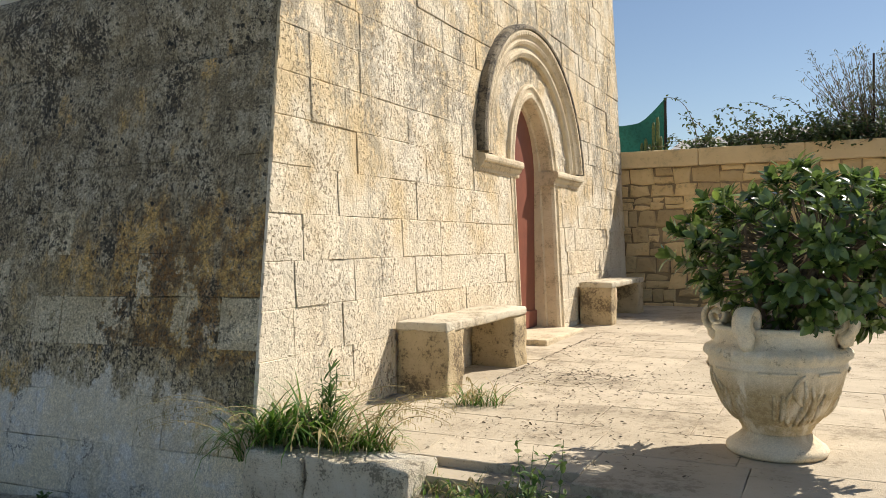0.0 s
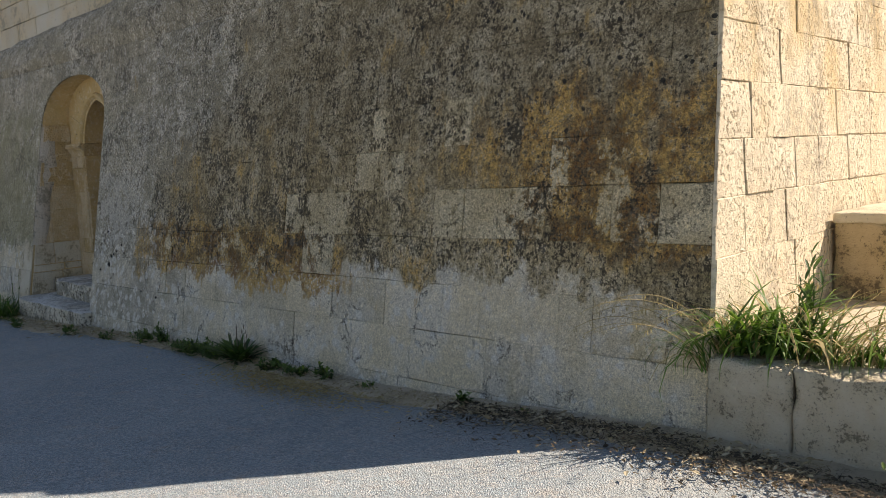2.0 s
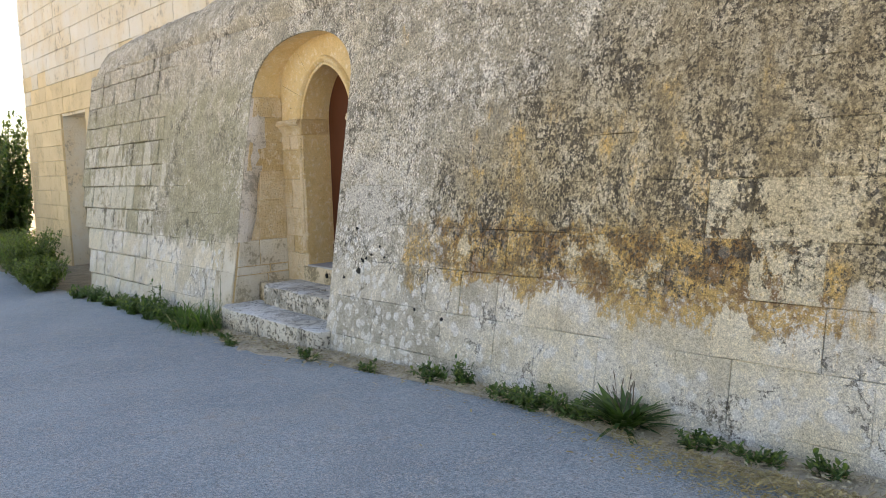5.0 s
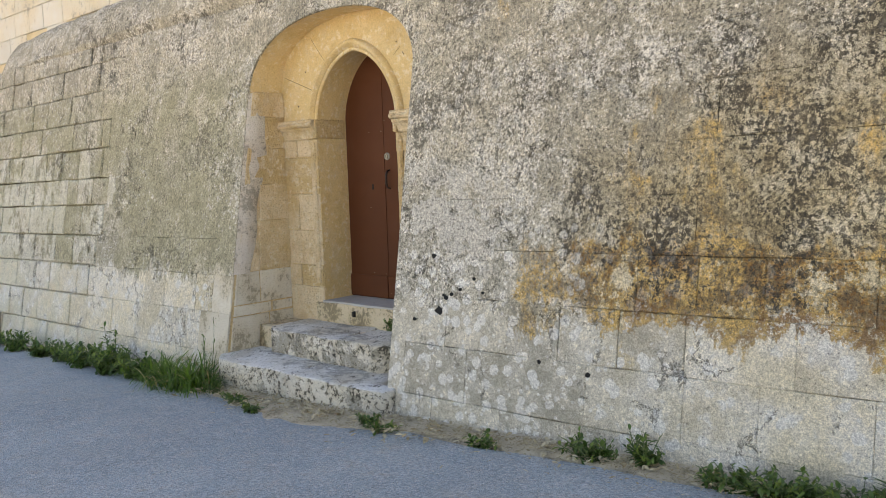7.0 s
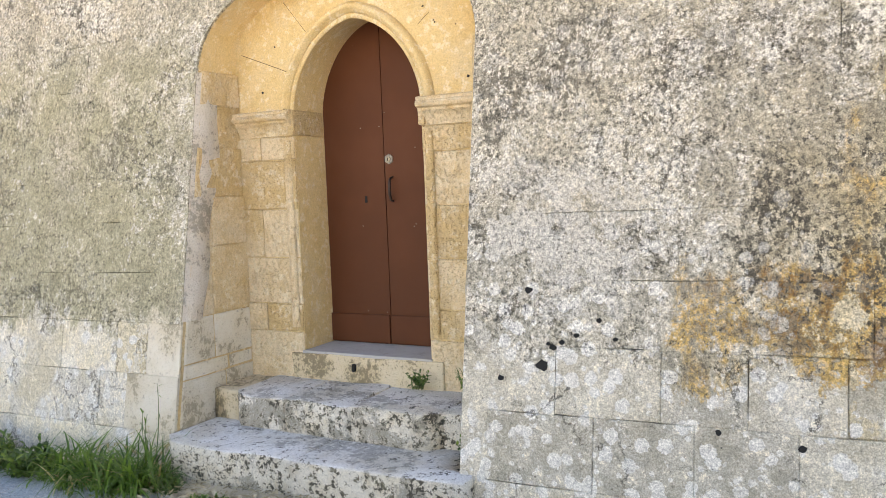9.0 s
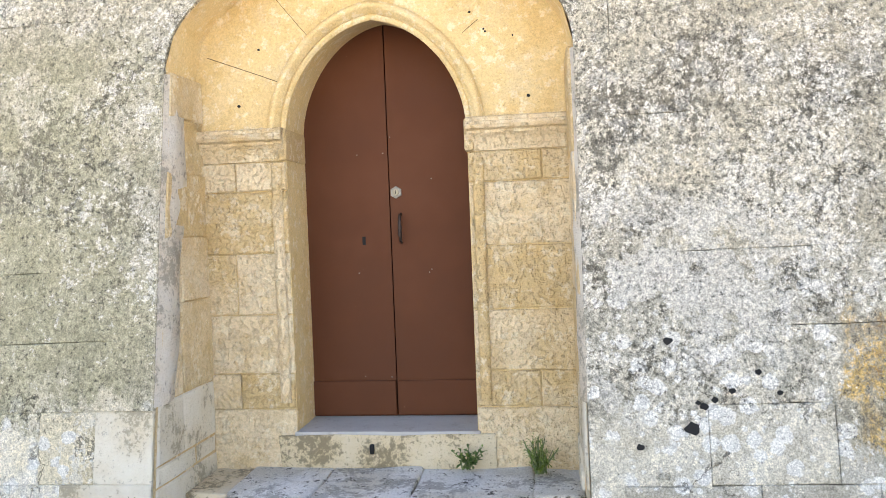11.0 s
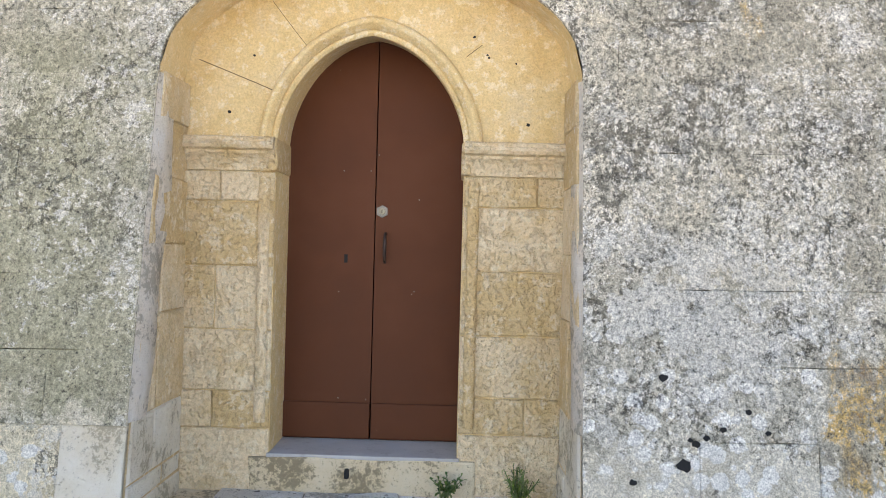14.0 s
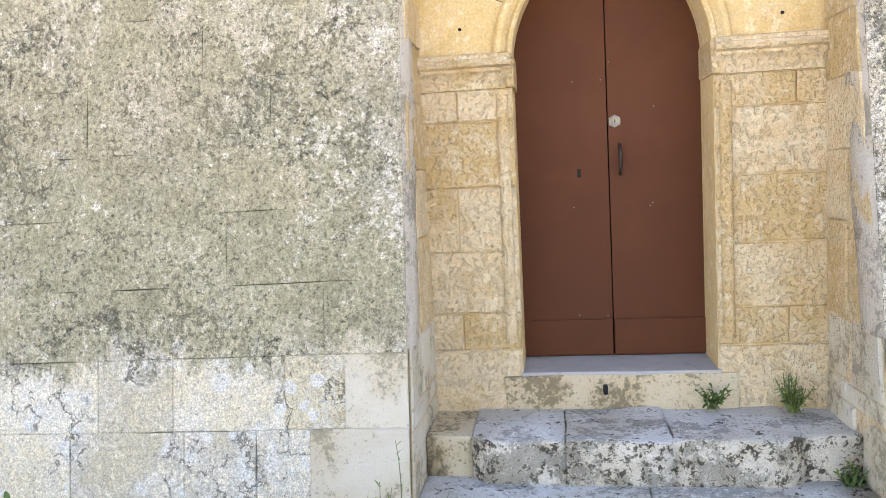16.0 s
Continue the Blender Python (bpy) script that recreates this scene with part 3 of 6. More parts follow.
xs = np.concatenate([np.linspace(-400, -40, 10), np.linspace(-30, 12, 85), np.linspace(20, 400, 12)])
ys = np.concatenate([np.linspace(-400, -20, 10), np.linspace(-12, 1.0, 40), np.linspace(3, 400, 14)])
setting("ground", grid_sheet(xs, ys, lambda x, y: ground_z(x) - 0.012 + 0.012 * noise.noise(Vector((x * 2, y * 2, 0)))), EARTH, "dry brown earth with grit and small stones", "ground")
road_rows = []
for f in np.linspace(0, 1, 22):
    row = []
    for x in np.linspace(-45, 30, 301):
        edge = -0.26 + 0.09 * noise.noise(Vector((x * 1.3, 3.1, 0))) + 0.04 * noise.noise(Vector((x * 6, 1.1, 0)))
        if x > 0.2:
            edge = min(edge, -0.28 - 0.10 * min(1, x - 0.2))
        y = edge + (-9.0 - edge) * f ** 1.6
        row.append((float(x), float(y), ground_z(x) + 0.012 + 0.006 * noise.noise(Vector((x, y, 5)))))
    road_rows.append(row)
setting("road", ribbon(road_rows[::-1]), ASPHALT, "worn grey asphalt lane with pale grit", "road", True)

# a strip of pale dirt between the lane and the wall
verge = []
for x in np.linspace(-9.2, 0.9, 230):
    reach = 0.10 + 0.09 * noise.noise(Vector((x * 1.7, 8.0, 0))) + 0.05 * noise.noise(Vector((x * 7, 2.0, 0)))
    reach += 0.34 * math.exp(-((x + 7.35) / 0.75) ** 2) + 0.12 * math.exp(-((x + 2.8) / 0.7) ** 2) + 0.10 * math.exp(-((x - 0.3) / 0.6) ** 2)
    reach = max(reach, 0.02)
    row = []
    for f in (0.0, 0.2, 0.4, 0.6, 0.8, 0.93, 1.0):
        y = -0.02 - (reach + 0.12) * f
        row.append((float(x), y, ground_z(x) + 0.030 - 0.024 * f ** 3 + 0.010 * noise.noise(Vector((x * 9, y * 9, 2))) - (0.03 if f == 1.0 else 0.0)))
    verge.append(row)
tagged(part("dirt_strip", ribbon(verge), DUST, None, "", True), "pale dusty dirt along the foot of the wall", "dirt", "", "stuff")

# the battered south wall: a mortar core, and the rounded shoulder over it
def core_profile(x):
    pts = [(-0.04 + 0.167 * z + 0.05, z) for z in (-0.6, 1.0, 2.75)]
    return pts + [(1.2, 2.75), (1.2, -0.6)]


def prism(x0, x1, profile):
    verts = [(x0, y, z) for y, z in profile] + [(x1, y, z) for y, z in profile]
    n = len(profile)
    faces = [tuple(range(n - 1, -1, -1)), tuple(range(n, 2 * n))]
    faces += [(i, (i + 1) % n, n + (i + 1) % n, n + i) for i in range(n)]
    return verts, faces


core = core_profile(0)
above = [(0.60, 2.62), (0.60, 2.75), (1.2, 2.75), (1.2, 2.62)]
south = setting("wall_south", join(prism(-12.58, NICHE_X - NICHE_HALF - 0.06, core), prism(NICHE_X + NICHE_HALF + 0.06, -0.14, core), prism(NICHE_X - NICHE_HALF - 0.06, NICHE_X + NICHE_HALF + 0.06, above)), LICHEN,
                "battered limestone ashlar wall blotched with grey lichen and black algae", "wall")
shoulder_rows = []
for x in np.linspace(-13.44, 0.0, 190):
    row = []
    end = 0.10 * math.exp(-(x + 13.44) / 0.25)
    for y, z in ((0.50, 2.70), (0.409, 2.712), (0.412, 2.72), (0.43, 2.80), (0.455, 2.89), (0.50, 2.97), (0.56, 3.04), (0.65, 3.10), (0.76, 3.145), (0.90, 3.17), (1.10, 3.19)):
        p = Vector((x * 3, y * 6, z * 6))
        k = 0.022 * noise.noise(p) + 0.012 * noise.noise(p * 3.1)
        rise = 0.42 * (float(x) + 13.44) / 13.44 if z > 2.71 else 0.0
        row.append((min(float(x), 0.035 - 0.045 * (z + rise)), y + 0.167 * rise - k * 0.6 + end * 0.4, z + rise + k - end))
    shoulder_rows.append(row)
part("shoulder", ribbon(shoulder_rows), LICHEN, south, "rounded rough plaster shoulder, blue-grey with lichen", True)
ends = [[(wall_end(z) + 0.004, -0.04 + 0.167 * z + 0.004, z), (wall_end(z) + 0.004, 0.5, z), (wall_end(z) + 0.004, 1.0, z)] for z in np.linspace(-0.6, 2.72, 19)]
part("end_face", ribbon(ends), LICHEN, south)

# the upper wall of the chapel behind the shoulder, and its roof
UP_END = -19.6
OPEN_X0, OPEN_X1, OPEN_TOP = -17.15, -15.7, 2.40
bm = bmesh.new()
box(bm, OPEN_X1, -0.20, 0.99, 1.5, -0.8, 7.0)
box(bm, UP_END, OPEN_X0, 0.99, 1.5, -0.8, 7.0)
box(bm, OPEN_X0, OPEN_X1, 0.99, 1.5, OPEN_TOP, 7.0)
box(bm, OPEN_X0 - 0.1, OPEN_X1 + 0.1, 1.46, 1.55, -0.8, OPEN_TOP + 0.1)
upper = setting("wall_upper", bm, UPPER, "tall pale limestone wall of the chapel in regular courses", "wall")
bm = bmesh.new()
box(bm, UP_END, UP_END + 0.5, 1.5, 8.6, -0.8, 7.0)
box(bm, UP_END + 0.5, -0.5, 8.1, 8.6, -0.8, 7.0)
setting("wall_back", bm, MORTAR, "plain limestone back walls of the chapel", "wall")
bm = bmesh.new()
box(bm, UP_END, -0.2, 0.99, 8.6, 7.0, 7.15)
setting("roof", bm, MORTAR, "flat stone roof of the chapel", "roof")

# the west front: mortar core with the portal's opening through it
bm = bmesh.new()
box(bm, -0.55, -0.045, 0.62, PORTAL_Y - 1.5, -0.2, 7.0)
box(bm, -0.55, -0.045, PORTAL_Y + 1.5, 8.58, -0.2, 7.0)
box(bm, -0.55, -0.045, PORTAL_Y - 1.5, PORTAL_Y - PORTAL_HALF - 0.1, -0.2, 4.2)
box(bm, -0.55, -0.045, PORTAL_Y + PORTAL_HALF + 0.1, PORTAL_Y + 1.5, -0.2, 4.2)
box(bm, -0.55, -0.045, PORTAL_Y - 1.5, PORTAL_Y + 1.5, 4.2, 7.0)
box(bm, -0.55, -0.245, PORTAL_Y - 0.75, PORTAL_Y + 0.75, 3.35, 4.25)
front = setting("wall_west", bm, TOOLED, "sunlit tooled limestone ashlar front of the chapel", "wall")
for v in front.data.vertices:
    if v.co.x > -0.1:
        v.co.x = 0.06 - 0.045 * v.co.z - 0.05
        if v.co.y < 0.7:
            v.co.y = -0.04 + 0.167 * v.co.z + 0.06

# the terrace: bed under the flags
bm = bmesh.new()
box(bm, 0.0, 9.0, 0.10, 8.8, -0.2, 0.48)
terrace = setting("terrace", bm, PAVING, "raised terrace of pale limestone flags before the chapel", "terrace")
for v in terrace.data.vertices:
    if v.co.z > 0:
        v.co.z = terrace_z(v.co.y) - 0.045

# the yard wall: core and coping
YARD_Y = 8.75
bm = bmesh.new()
box(bm, -0.3, 9.0, YARD_Y + 0.05, YARD_Y + 0.45, 0.2, 2.74)
yard = setting("wall_yard", bm, DARKMORTAR, "golden rubble stone boundary wall with a smooth coping", "wall")

# ---- the niche with the side door ----
def arch_outline(half, spring, apex, point=0.0, steps=14):
    """Left foot of the arch, over the apex, to the right foot, as (u, v)."""
    out = []
    for i in range(2 * steps + 1):
        s = i / steps - 1.0
        a = abs(s)
        ang = (1 - a) * math.pi / 2
        u = half * math.cos(ang) if point == 0 else half * (math.cos(ang) * (1 - point) + point * (1 - (1 - a) ** 1.35))
        v = spring + (apex - spring) * (math.sin(ang) * (1 - point * 0.5) + point * 0.5 * (1 - a))
        out.append((math.copysign(u, s) if s else 0.0, v))
    return out


NX = NICHE_X
BACK_Y, DOOR_Y = 0.62, 0.91
DX = -7.535
DOOR_HALF, DOOR_SPRING, DOOR_APEX, REAR_APEX = 0.418, 1.83, 2.29, 2.345

# jamb reveals and the soffit
for side, name in ((-1, "reveal_west"), (1, "reveal_east")):
    rows = []
    for z in np.linspace(-0.3, NICHE_SPRING, 10):
        y0 = -0.04 + 0.167 * z
        rows.append([(NX + side * (NICHE_HALF - 0.015 * f - 0.004), y0 + (BACK_Y - y0 + 0.03) * f + 0.012, z) for f in (0.0, 0.25, 0.5, 0.75, 1.0)])
    part(name, ribbon(rows), GOLD, south, "golden limestone reveal of the niche")
    def reveal_face(u, v, w, side=side):
        return (NX + side * (NICHE_HALF - 0.010 - 0.012 * (u / 0.6) - w - (0.008 if v > 1.86 else 0.0)), u, v)

    rngr = random.Random(20 + side)
    for v0, v1 in ((-0.05, 0.335), (0.335, 0.42), (0.42, 0.67), (0.67, 1.06), (1.06, 1.34), (1.34, 1.62), (1.62, 1.86), (1.86, 2.05)):
        front0, front1 = -0.04 + 0.167 * v0 + 0.03, -0.04 + 0.167 * v1 + 0.03
        cutat = rngr.uniform(0.30, 0.42) if v1 < 1.4 else None
        spans = [(None, cutat), (cutat, 0.615)] if cutat else [(None, 0.615)]
        for a, b in spans:
            out = [(front0 if a is None else a, v0), (b, v0), (b, v1), (front1 if a is None else a, v1)]
            lay(south, "reveal_stone", out, reveal_face, QUOIN if v1 < 0.8 else GOLD, rngr, 0.001, 0.02, 0.010 if v1 < 0.8 else 0.005, 0.006)
    # the rounded outer edge of the jamb, grey with lichen
    rows = []
    for z in np.linspace(0.66, 2.04, 20):
        y0 = -0.04 + 0.167 * z
        k = 0.010 * noise.noise(Vector((side * 3, z * 5, 0)))
        lip = 0.17 + 0.09 * noise.noise(Vector((side, z * 2.3, 4)))
        rows.append([(NX + side * (NICHE_HALF + dx) , y0 + dy + k * 0.3, z) for dx, dy in ((0.004, -0.001), (-0.004, 0.012), (-0.016 + k, 0.04), (-0.022 + k, 0.08), (-0.022, lip), (-0.003, lip + 0.012))])
    part("jamb_edge", ribbon(rows), JAMB, south, "whitish weathered edge of the niche", True)
rows = []
for i in range(41):
    s = -1 + i / 20
    z = NICHE_SPRING + (NICHE_RISE + 0.004) * (1 - abs(s) ** 2.2) ** (1 / 2.2)
    y0 = -0.04 + 0.167 * z + 0.012
    lift = 0.004
    rows.append([(NX + s * (NICHE_HALF + lift), y0 + (BACK_Y + 0.03 - y0) * f, z) for f in (0.0, 0.33, 0.66, 1.0)])
part("soffit", ribbon(rows), GOLD_FLAT, south, "smooth golden arched soffit of the niche", True)

def back_panel():
    """The wall behind the niche with the pointed doorway through it, and the doorway's own reveal."""
    arch = [(DX + u, v) for u, v in arch_outline(DOOR_HALF, DOOR_SPRING, DOOR_APEX, 0.35)]
    inner = [(DX - DOOR_HALF, 0.42)] + arch + [(DX + DOOR_HALF, 0.42)]
    n = len(inner)
    outer = []
    for i, (u, v) in enumerate(inner):
        if i == 0:
            outer.append((NX - 0.95, 0.42))
        elif i == n - 1:
            outer.append((NX + 0.95, 0.42))
        else:
            s = -1 + 2 * (i - 1) / (n - 3)
            outer.append((NX + 0.95 * max(-1, min(1, s * 1.5)), DOOR_SPRING + (2.72 - DOOR_SPRING) * min(1, 2.2 * (1 - abs(s)))))
    rear = [(DX - DOOR_HALF, 0.42)] + [(DX + u, v) for u, v in arch_outline(DOOR_HALF, DOOR_SPRING, REAR_APEX, 0.35)] + [(DX + DOOR_HALF, 0.42)]
    verts, faces = ribbon([[(u, BACK_Y, v) for u, v in outer], [(u, BACK_Y, v) for u, v in inner], [(u, DOOR_Y + 0.06, v) for u, v in rear]])
    return verts, faces


part("niche_back", back_panel(), GOLD_FLAT, south, "golden limestone wall round the side door")

# jamb stones below the imposts, in courses
rng = random.Random(4)
for side in (-1, 1):
    edge_in = DX + side * DOOR_HALF
    edge_out = NX + side * (NICHE_HALF - 0.012)
    # courses from the step up to the impost: bottom, top, share of the outer stone
    for v, v1, split in ((0.235, 0.53, 0), (0.53, 0.695, 0.36), (0.695, 0.968, 0), (0.968, 1.252, 0.36 if side < 0 else 0), (1.252, 1.538, 0), (1.538, 1.672, 0.40 if side < 0 else 0.28)):
        a, b = edge_in, edge_out
        cuts = [a, b] if not split else [a, a + (b - a) * (1 - split), b]
        for p, q in zip(cuts, cuts[1:]):
            lo, hi = min(p, q), max(p, q)
            lay(south, "jamb_stone", [(lo, v), (hi, v), (hi, v1), (lo, v1)], lambda u, vv, w: (u, BACK_Y - 0.012 - w, vv), GOLD, rng, 0.0025, 0.02, 0.005, 0.004)
    # the slim roll moulding on the door's edge
    x = edge_in + side * 0.045
    rows = []
    for z in np.linspace(0.56, 1.645, 8):
        rows.append([(x + 0.026 * math.cos(a), BACK_Y - 0.014 - 0.018 * math.sin(a), z) for a in np.linspace(0, math.pi, 7)])
    part("roll_moulding", ribbon(rows), GOLD, south, "", True)
    # impost with its moulded profile
    profile = [(0.0, 1.672), (0.018, 1.675), (0.022, 1.70), (0.036, 1.728), (0.055, 1.748), (0.056, 1.760), (0.076, 1.768), (0.084, 1.782), (0.076, 1.796), (0.070, 1.800), (0.072, 1.815), (0.062, 1.821), (0.0, 1.822)]
    lo, hi = min(edge_in, edge_out), max(edge_in, edge_out)
    stations = [(lo, 0), (lo + 0.001, 1), (hi - 0.001, 1), (hi, 0)]
    rows = [[(x, BACK_Y + 0.005 - d * f, z) for d, z in profile] for x, f in stations]
    verts, faces = ribbon(rows)
    # the return of the impost into the doorway
    part("impost", (verts, faces), GOLD, south, "moulded golden stone impost")
    bm = bmesh.new()
    xin = edge_in - side * 0.012
    box(bm, min(xin, edge_in + side * 0.03), max(xin, edge_in + side * 0.03), BACK_Y - 0.03, DOOR_Y - 0.02, 1.675, 1.82, 0.012)
    part("impost_return", bm, GOLD, south)

# hood moulding over the pointed arch
def hood(offset, width, depth, spring, apex, half, y):
    arch = arch_outline(half + offset, spring, apex + offset * 1.05, 0.35, 16)
    rows = []
    for i, (u, v) in enumerate(arch):
        a, b = arch[max(i - 1, 0)], arch[min(i + 1, len(arch) - 1)]
        t = Vector((b[0] - a[0], b[1] - a[1])).normalized()
        nrm = Vector((-t.y, t.x))
        rows.append([(DX + u + nrm.x * s * width, y - depth * d, v + nrm.y * s * width) for s, d in ((-0.5, 0), (-0.45, 0.6), (-0.2, 0.75), (-0.15, 1.0), (0.15, 1.0), (0.3, 0.8), (0.42, 0.5), (0.5, 0))])
    return ribbon(rows)


part("hood_moulding", hood(0.052, 0.062, 0.042, 1.822, DOOR_APEX, DOOR_HALF, BACK_Y + 0.002), GOLD_FLAT, south, "rounded hood moulding over the pointed arch", True)
part("arch_chamfer", hood(0.010, 0.03, 0.012, 1.822, DOOR_APEX, DOOR_HALF, BACK_Y + 0.001), GOLD_FLAT, south, "", True)


def line_groove(points, y, width=0.006):
    rows = []
    for u, v in points:
        rows.append([(u, y - 0.0015, v - width / 2), (u, y - 0.0015, v + width / 2)])
    return ribbon(rows)


# open joints between the arch stones
part("joint", line_groove([(-8.31, 2.165), (-8.18, 2.115), (-8.05, 2.065), (-7.94, 2.02)], BACK_Y, 0.004), JOINT, south)
part("joint", line_groove([(-7.985, 2.43), (-7.93, 2.36), (-7.87, 2.285), (-7.80, 2.20)], BACK_Y, 0.004), JOINT, south)
part("joint", line_groove([(-7.12, 2.20), (-7.09, 2.225), (-7.05, 2.255)], BACK_Y, 0.004), JOINT, south)
# worm holes and small losses in the arch stones: flat patches, their inner shade painted near-black
rngh = random.Random(15)
for k in range(26):
    u, v, r = NX + rngh.uniform(-0.72, 0.72), rngh.uniform(1.9, 2.44), rngh.uniform(0.003, 0.009)
    if math.hypot((u - DX) / 0.56, (v - 1.80) / 0.66) < 1.0 or v > 2.05 + 0.36 * (1 - ((u - NX) / 0.86) ** 2):
        continue
    tilt = rngh.uniform(0, 3)
    ring = [(u + r * rngh.uniform(0.6, 1.5) * math.cos(a + tilt), v + r * rngh.uniform(0.6, 1.2) * math.sin(a + tilt)) for a in np.linspace(0, 2 * math.pi, 9)[:-1]]
    part("worm_hole", ([(p, BACK_Y - 0.0015, q) for p, q in ring], [tuple(range(8))]), HOLE_SHADE, south)

# the door of two leaves
side_door = thing("door_1", "two-leaved brown painted wooden door with a pointed top, closed", "door", (DX, DOOR_Y, 0.42), kind="structure")


def leaf_shape(side, z0, z1, y0, y1, gap=0.003):
    arch = [(u, v) for u, v in arch_outline(DOOR_HALF + 0.03, DOOR_SPRING, REAR_APEX + 0.03, 0.35, 18) if u * side >= 0]
    if side > 0:
        arch = arch[::-1]
    pts = [(side * (DOOR_HALF + 0.03), z0)] + arch
    pts = [(DX + (u if abs(u) > gap else side * gap), v) for u, v in pts] + [(DX + side * gap, z0)]
    n = len(pts)
    verts = [(u, y0, v) for u, v in pts] + [(u, y1, v) for u, v in pts]
    faces = [tuple(range(n)), tuple(range(2 * n - 1, n - 1, -1))] + [(i, (i + 1) % n, n + (i + 1) % n, n + i) for i in range(n)]
    return verts, faces


for side in (-1, 1):
    door_leaf = part("door_leaf", leaf_shape(side, 0.425, 2.3, DOOR_Y, DOOR_Y + 0.045), DOORWOOD, side_door)
    bm = bmesh.new()
    a, b = DX + side * 0.004, DX + side * (DOOR_HALF + 0.02)
    box(bm, min(a, b), max(a, b), DOOR_Y - 0.014, DOOR_Y + 0.002, 0.43, 0.60, 0.005)
    part("kick_rail", bm, DOORWOOD, door_leaf)
# added near-black sheet behind the leaves paints the unlit gap between them
bm = bmesh.new()
box(bm, DX - 0.45, DX + 0.45, DOOR_Y + 0.046, DOOR_Y + 0.06, 0.42, 2.4)
part("dark_gap", bm, HOLE_SHADE, side_door)
# hexagonal lock plate with its keyway
LOCK = (DX + 0.033, DOOR_Y, 1.52)
bm = bmesh.new()
bmesh.ops.create_cone(bm, cap_ends=True, segments=6, radius1=0.031, radius2=0.029, depth=0.008, matrix=pose(LOCK[0], DOOR_Y - 0.004, LOCK[2], 90, 0, 0))
lock = part("lock_plate", bm, BRASS, side_door, "pale hexagonal metal lock plate")
bm = bmesh.new()
bmesh.ops.create_cone(bm, cap_ends=True, segments=20, radius1=0.016, radius2=0.015, depth=0.012, matrix=pose(LOCK[0], DOOR_Y - 0.010, LOCK[2], 90, 0, 0))
part("lock_barrel", bm, plain("worn_brass", (0.30, 0.27, 0.20), 0.5, 0.6), lock)
# near-black bar painted for the unlit slot of the lock
bm = bmesh.new()
box(bm, LOCK[0] - 0.002, LOCK[0] + 0.002, DOOR_Y - 0.018, DOOR_Y - 0.0155, LOCK[2] - 0.009, LOCK[2] + 0.009)
part("keyway", bm, HOLE_SHADE, lock)
# pull handle
hx, hz = DX + 0.052, 1.345
part("pull_handle", join(tube([(hx, DOOR_Y, hz + 0.07), (hx, DOOR_Y - 0.03, hz + 0.062), (hx, DOOR_Y - 0.042, hz + 0.03), (hx, DOOR_Y - 0.042, hz - 0.03), (hx, DOOR_Y - 0.03, hz - 0.062), (hx, DOOR_Y, hz - 0.07)], [0.006, 0.007, 0.009, 0.009, 0.007, 0.006], 8)), IRON, side_door, "dark iron pull handle", True)
# near-black plate stands for the shade inside the old keyhole
bm = bmesh.new()
box(bm, DX - 0.144, DX - 0.128, DOOR_Y - 0.003, DOOR_Y + 0.001, 1.27, 1.31, 0.001)
part("keyhole", bm, HOLE_SHADE, side_door, "old open keyhole")
rngs = random.Random(8)
for i in range(9):
    bm = bmesh.new()
    bmesh.ops.create_uvsphere(bm, u_segments=8, v_segments=5, radius=0.0032, matrix=Matrix.Translation((DX + rngs.choice((-0.15, -0.02, 0.012, 0.2)) + rngs.uniform(-0.02, 0.02), DOOR_Y, rngs.choice((0.62, 1.1, 1.62, 1.75)) + rngs.uniform(-0.05, 0.05))))
    part("nail_head", bm, BRASS, side_door)

# sill and the two worn steps
def worn(bm, amount, seed):
    bmesh.ops.subdivide_edges(bm, edges=[e for e in bm.edges if e.calc_length() > 0.2], cuts=6, use_grid_fill=True)
    roughen(bm, amount, 4.0, seed)
    roughen(bm, amount * 0.5, 14.0, seed + 3)


bm = bmesh.new()
box(bm, DX - 0.50, DX + 0.50, 0.597, DOOR_Y + 0.07, 0.24, 0.412, 0.012)
worn(bm, 0.010, 1)
part("sill_block", bm, SILL, south, "pale limestone block under the door, chipped and stained")
bm = bmesh.new()
box(bm, DX - 0.43, DX + 0.43, 0.600, DOOR_Y + 0.06, 0.405, 0.424, 0.006)
worn(bm, 0.003, 6)
part("door_sill", bm, SLATE, south, "worn grey door sill")
# near-black block stands for the shade inside a hole in the sill
bm = bmesh.new()
box(bm, DX - 0.075, DX - 0.055, 0.575, 0.60, 0.325, 0.37, 0.008)
part("sill_hole", bm, HOLE_SHADE, south)


def step_block(name, outline, z0, z1, seed, st, material):
    n = len(outline)
    bm = bmesh.new()
    low = [bm.verts.new((x, y, z0)) for x, y in outline]
    top = [bm.verts.new((x, y, z1)) for x, y in outline]
    bm.faces.new(low[::-1])
    bm.faces.new(top)
    for i in range(n):
        bm.faces.new((low[i], low[(i + 1) % n], top[(i + 1) % n], top[i]))
    bmesh.ops.bevel(bm, geom=[e for e in bm.edges if min(v.co.z for v in e.verts) > z1 - 0.01], offset=0.014, segments=3, affect="EDGES", profile=0.5)
    bmesh.ops.triangulate(bm, faces=[f for f in bm.faces if len(f.verts) > 4])
    bmesh.ops.subdivide_edges(bm, edges=[e for e in bm.edges if e.calc_length() > 0.09], cuts=3)
    roughen(bm, 0.010, 5.0, seed)
    roughen(bm, 0.006, 17.0, seed + 3)
    roughen(bm, 0.004, 43.0, seed + 5)
    part(name, bm, material, st, "", True)


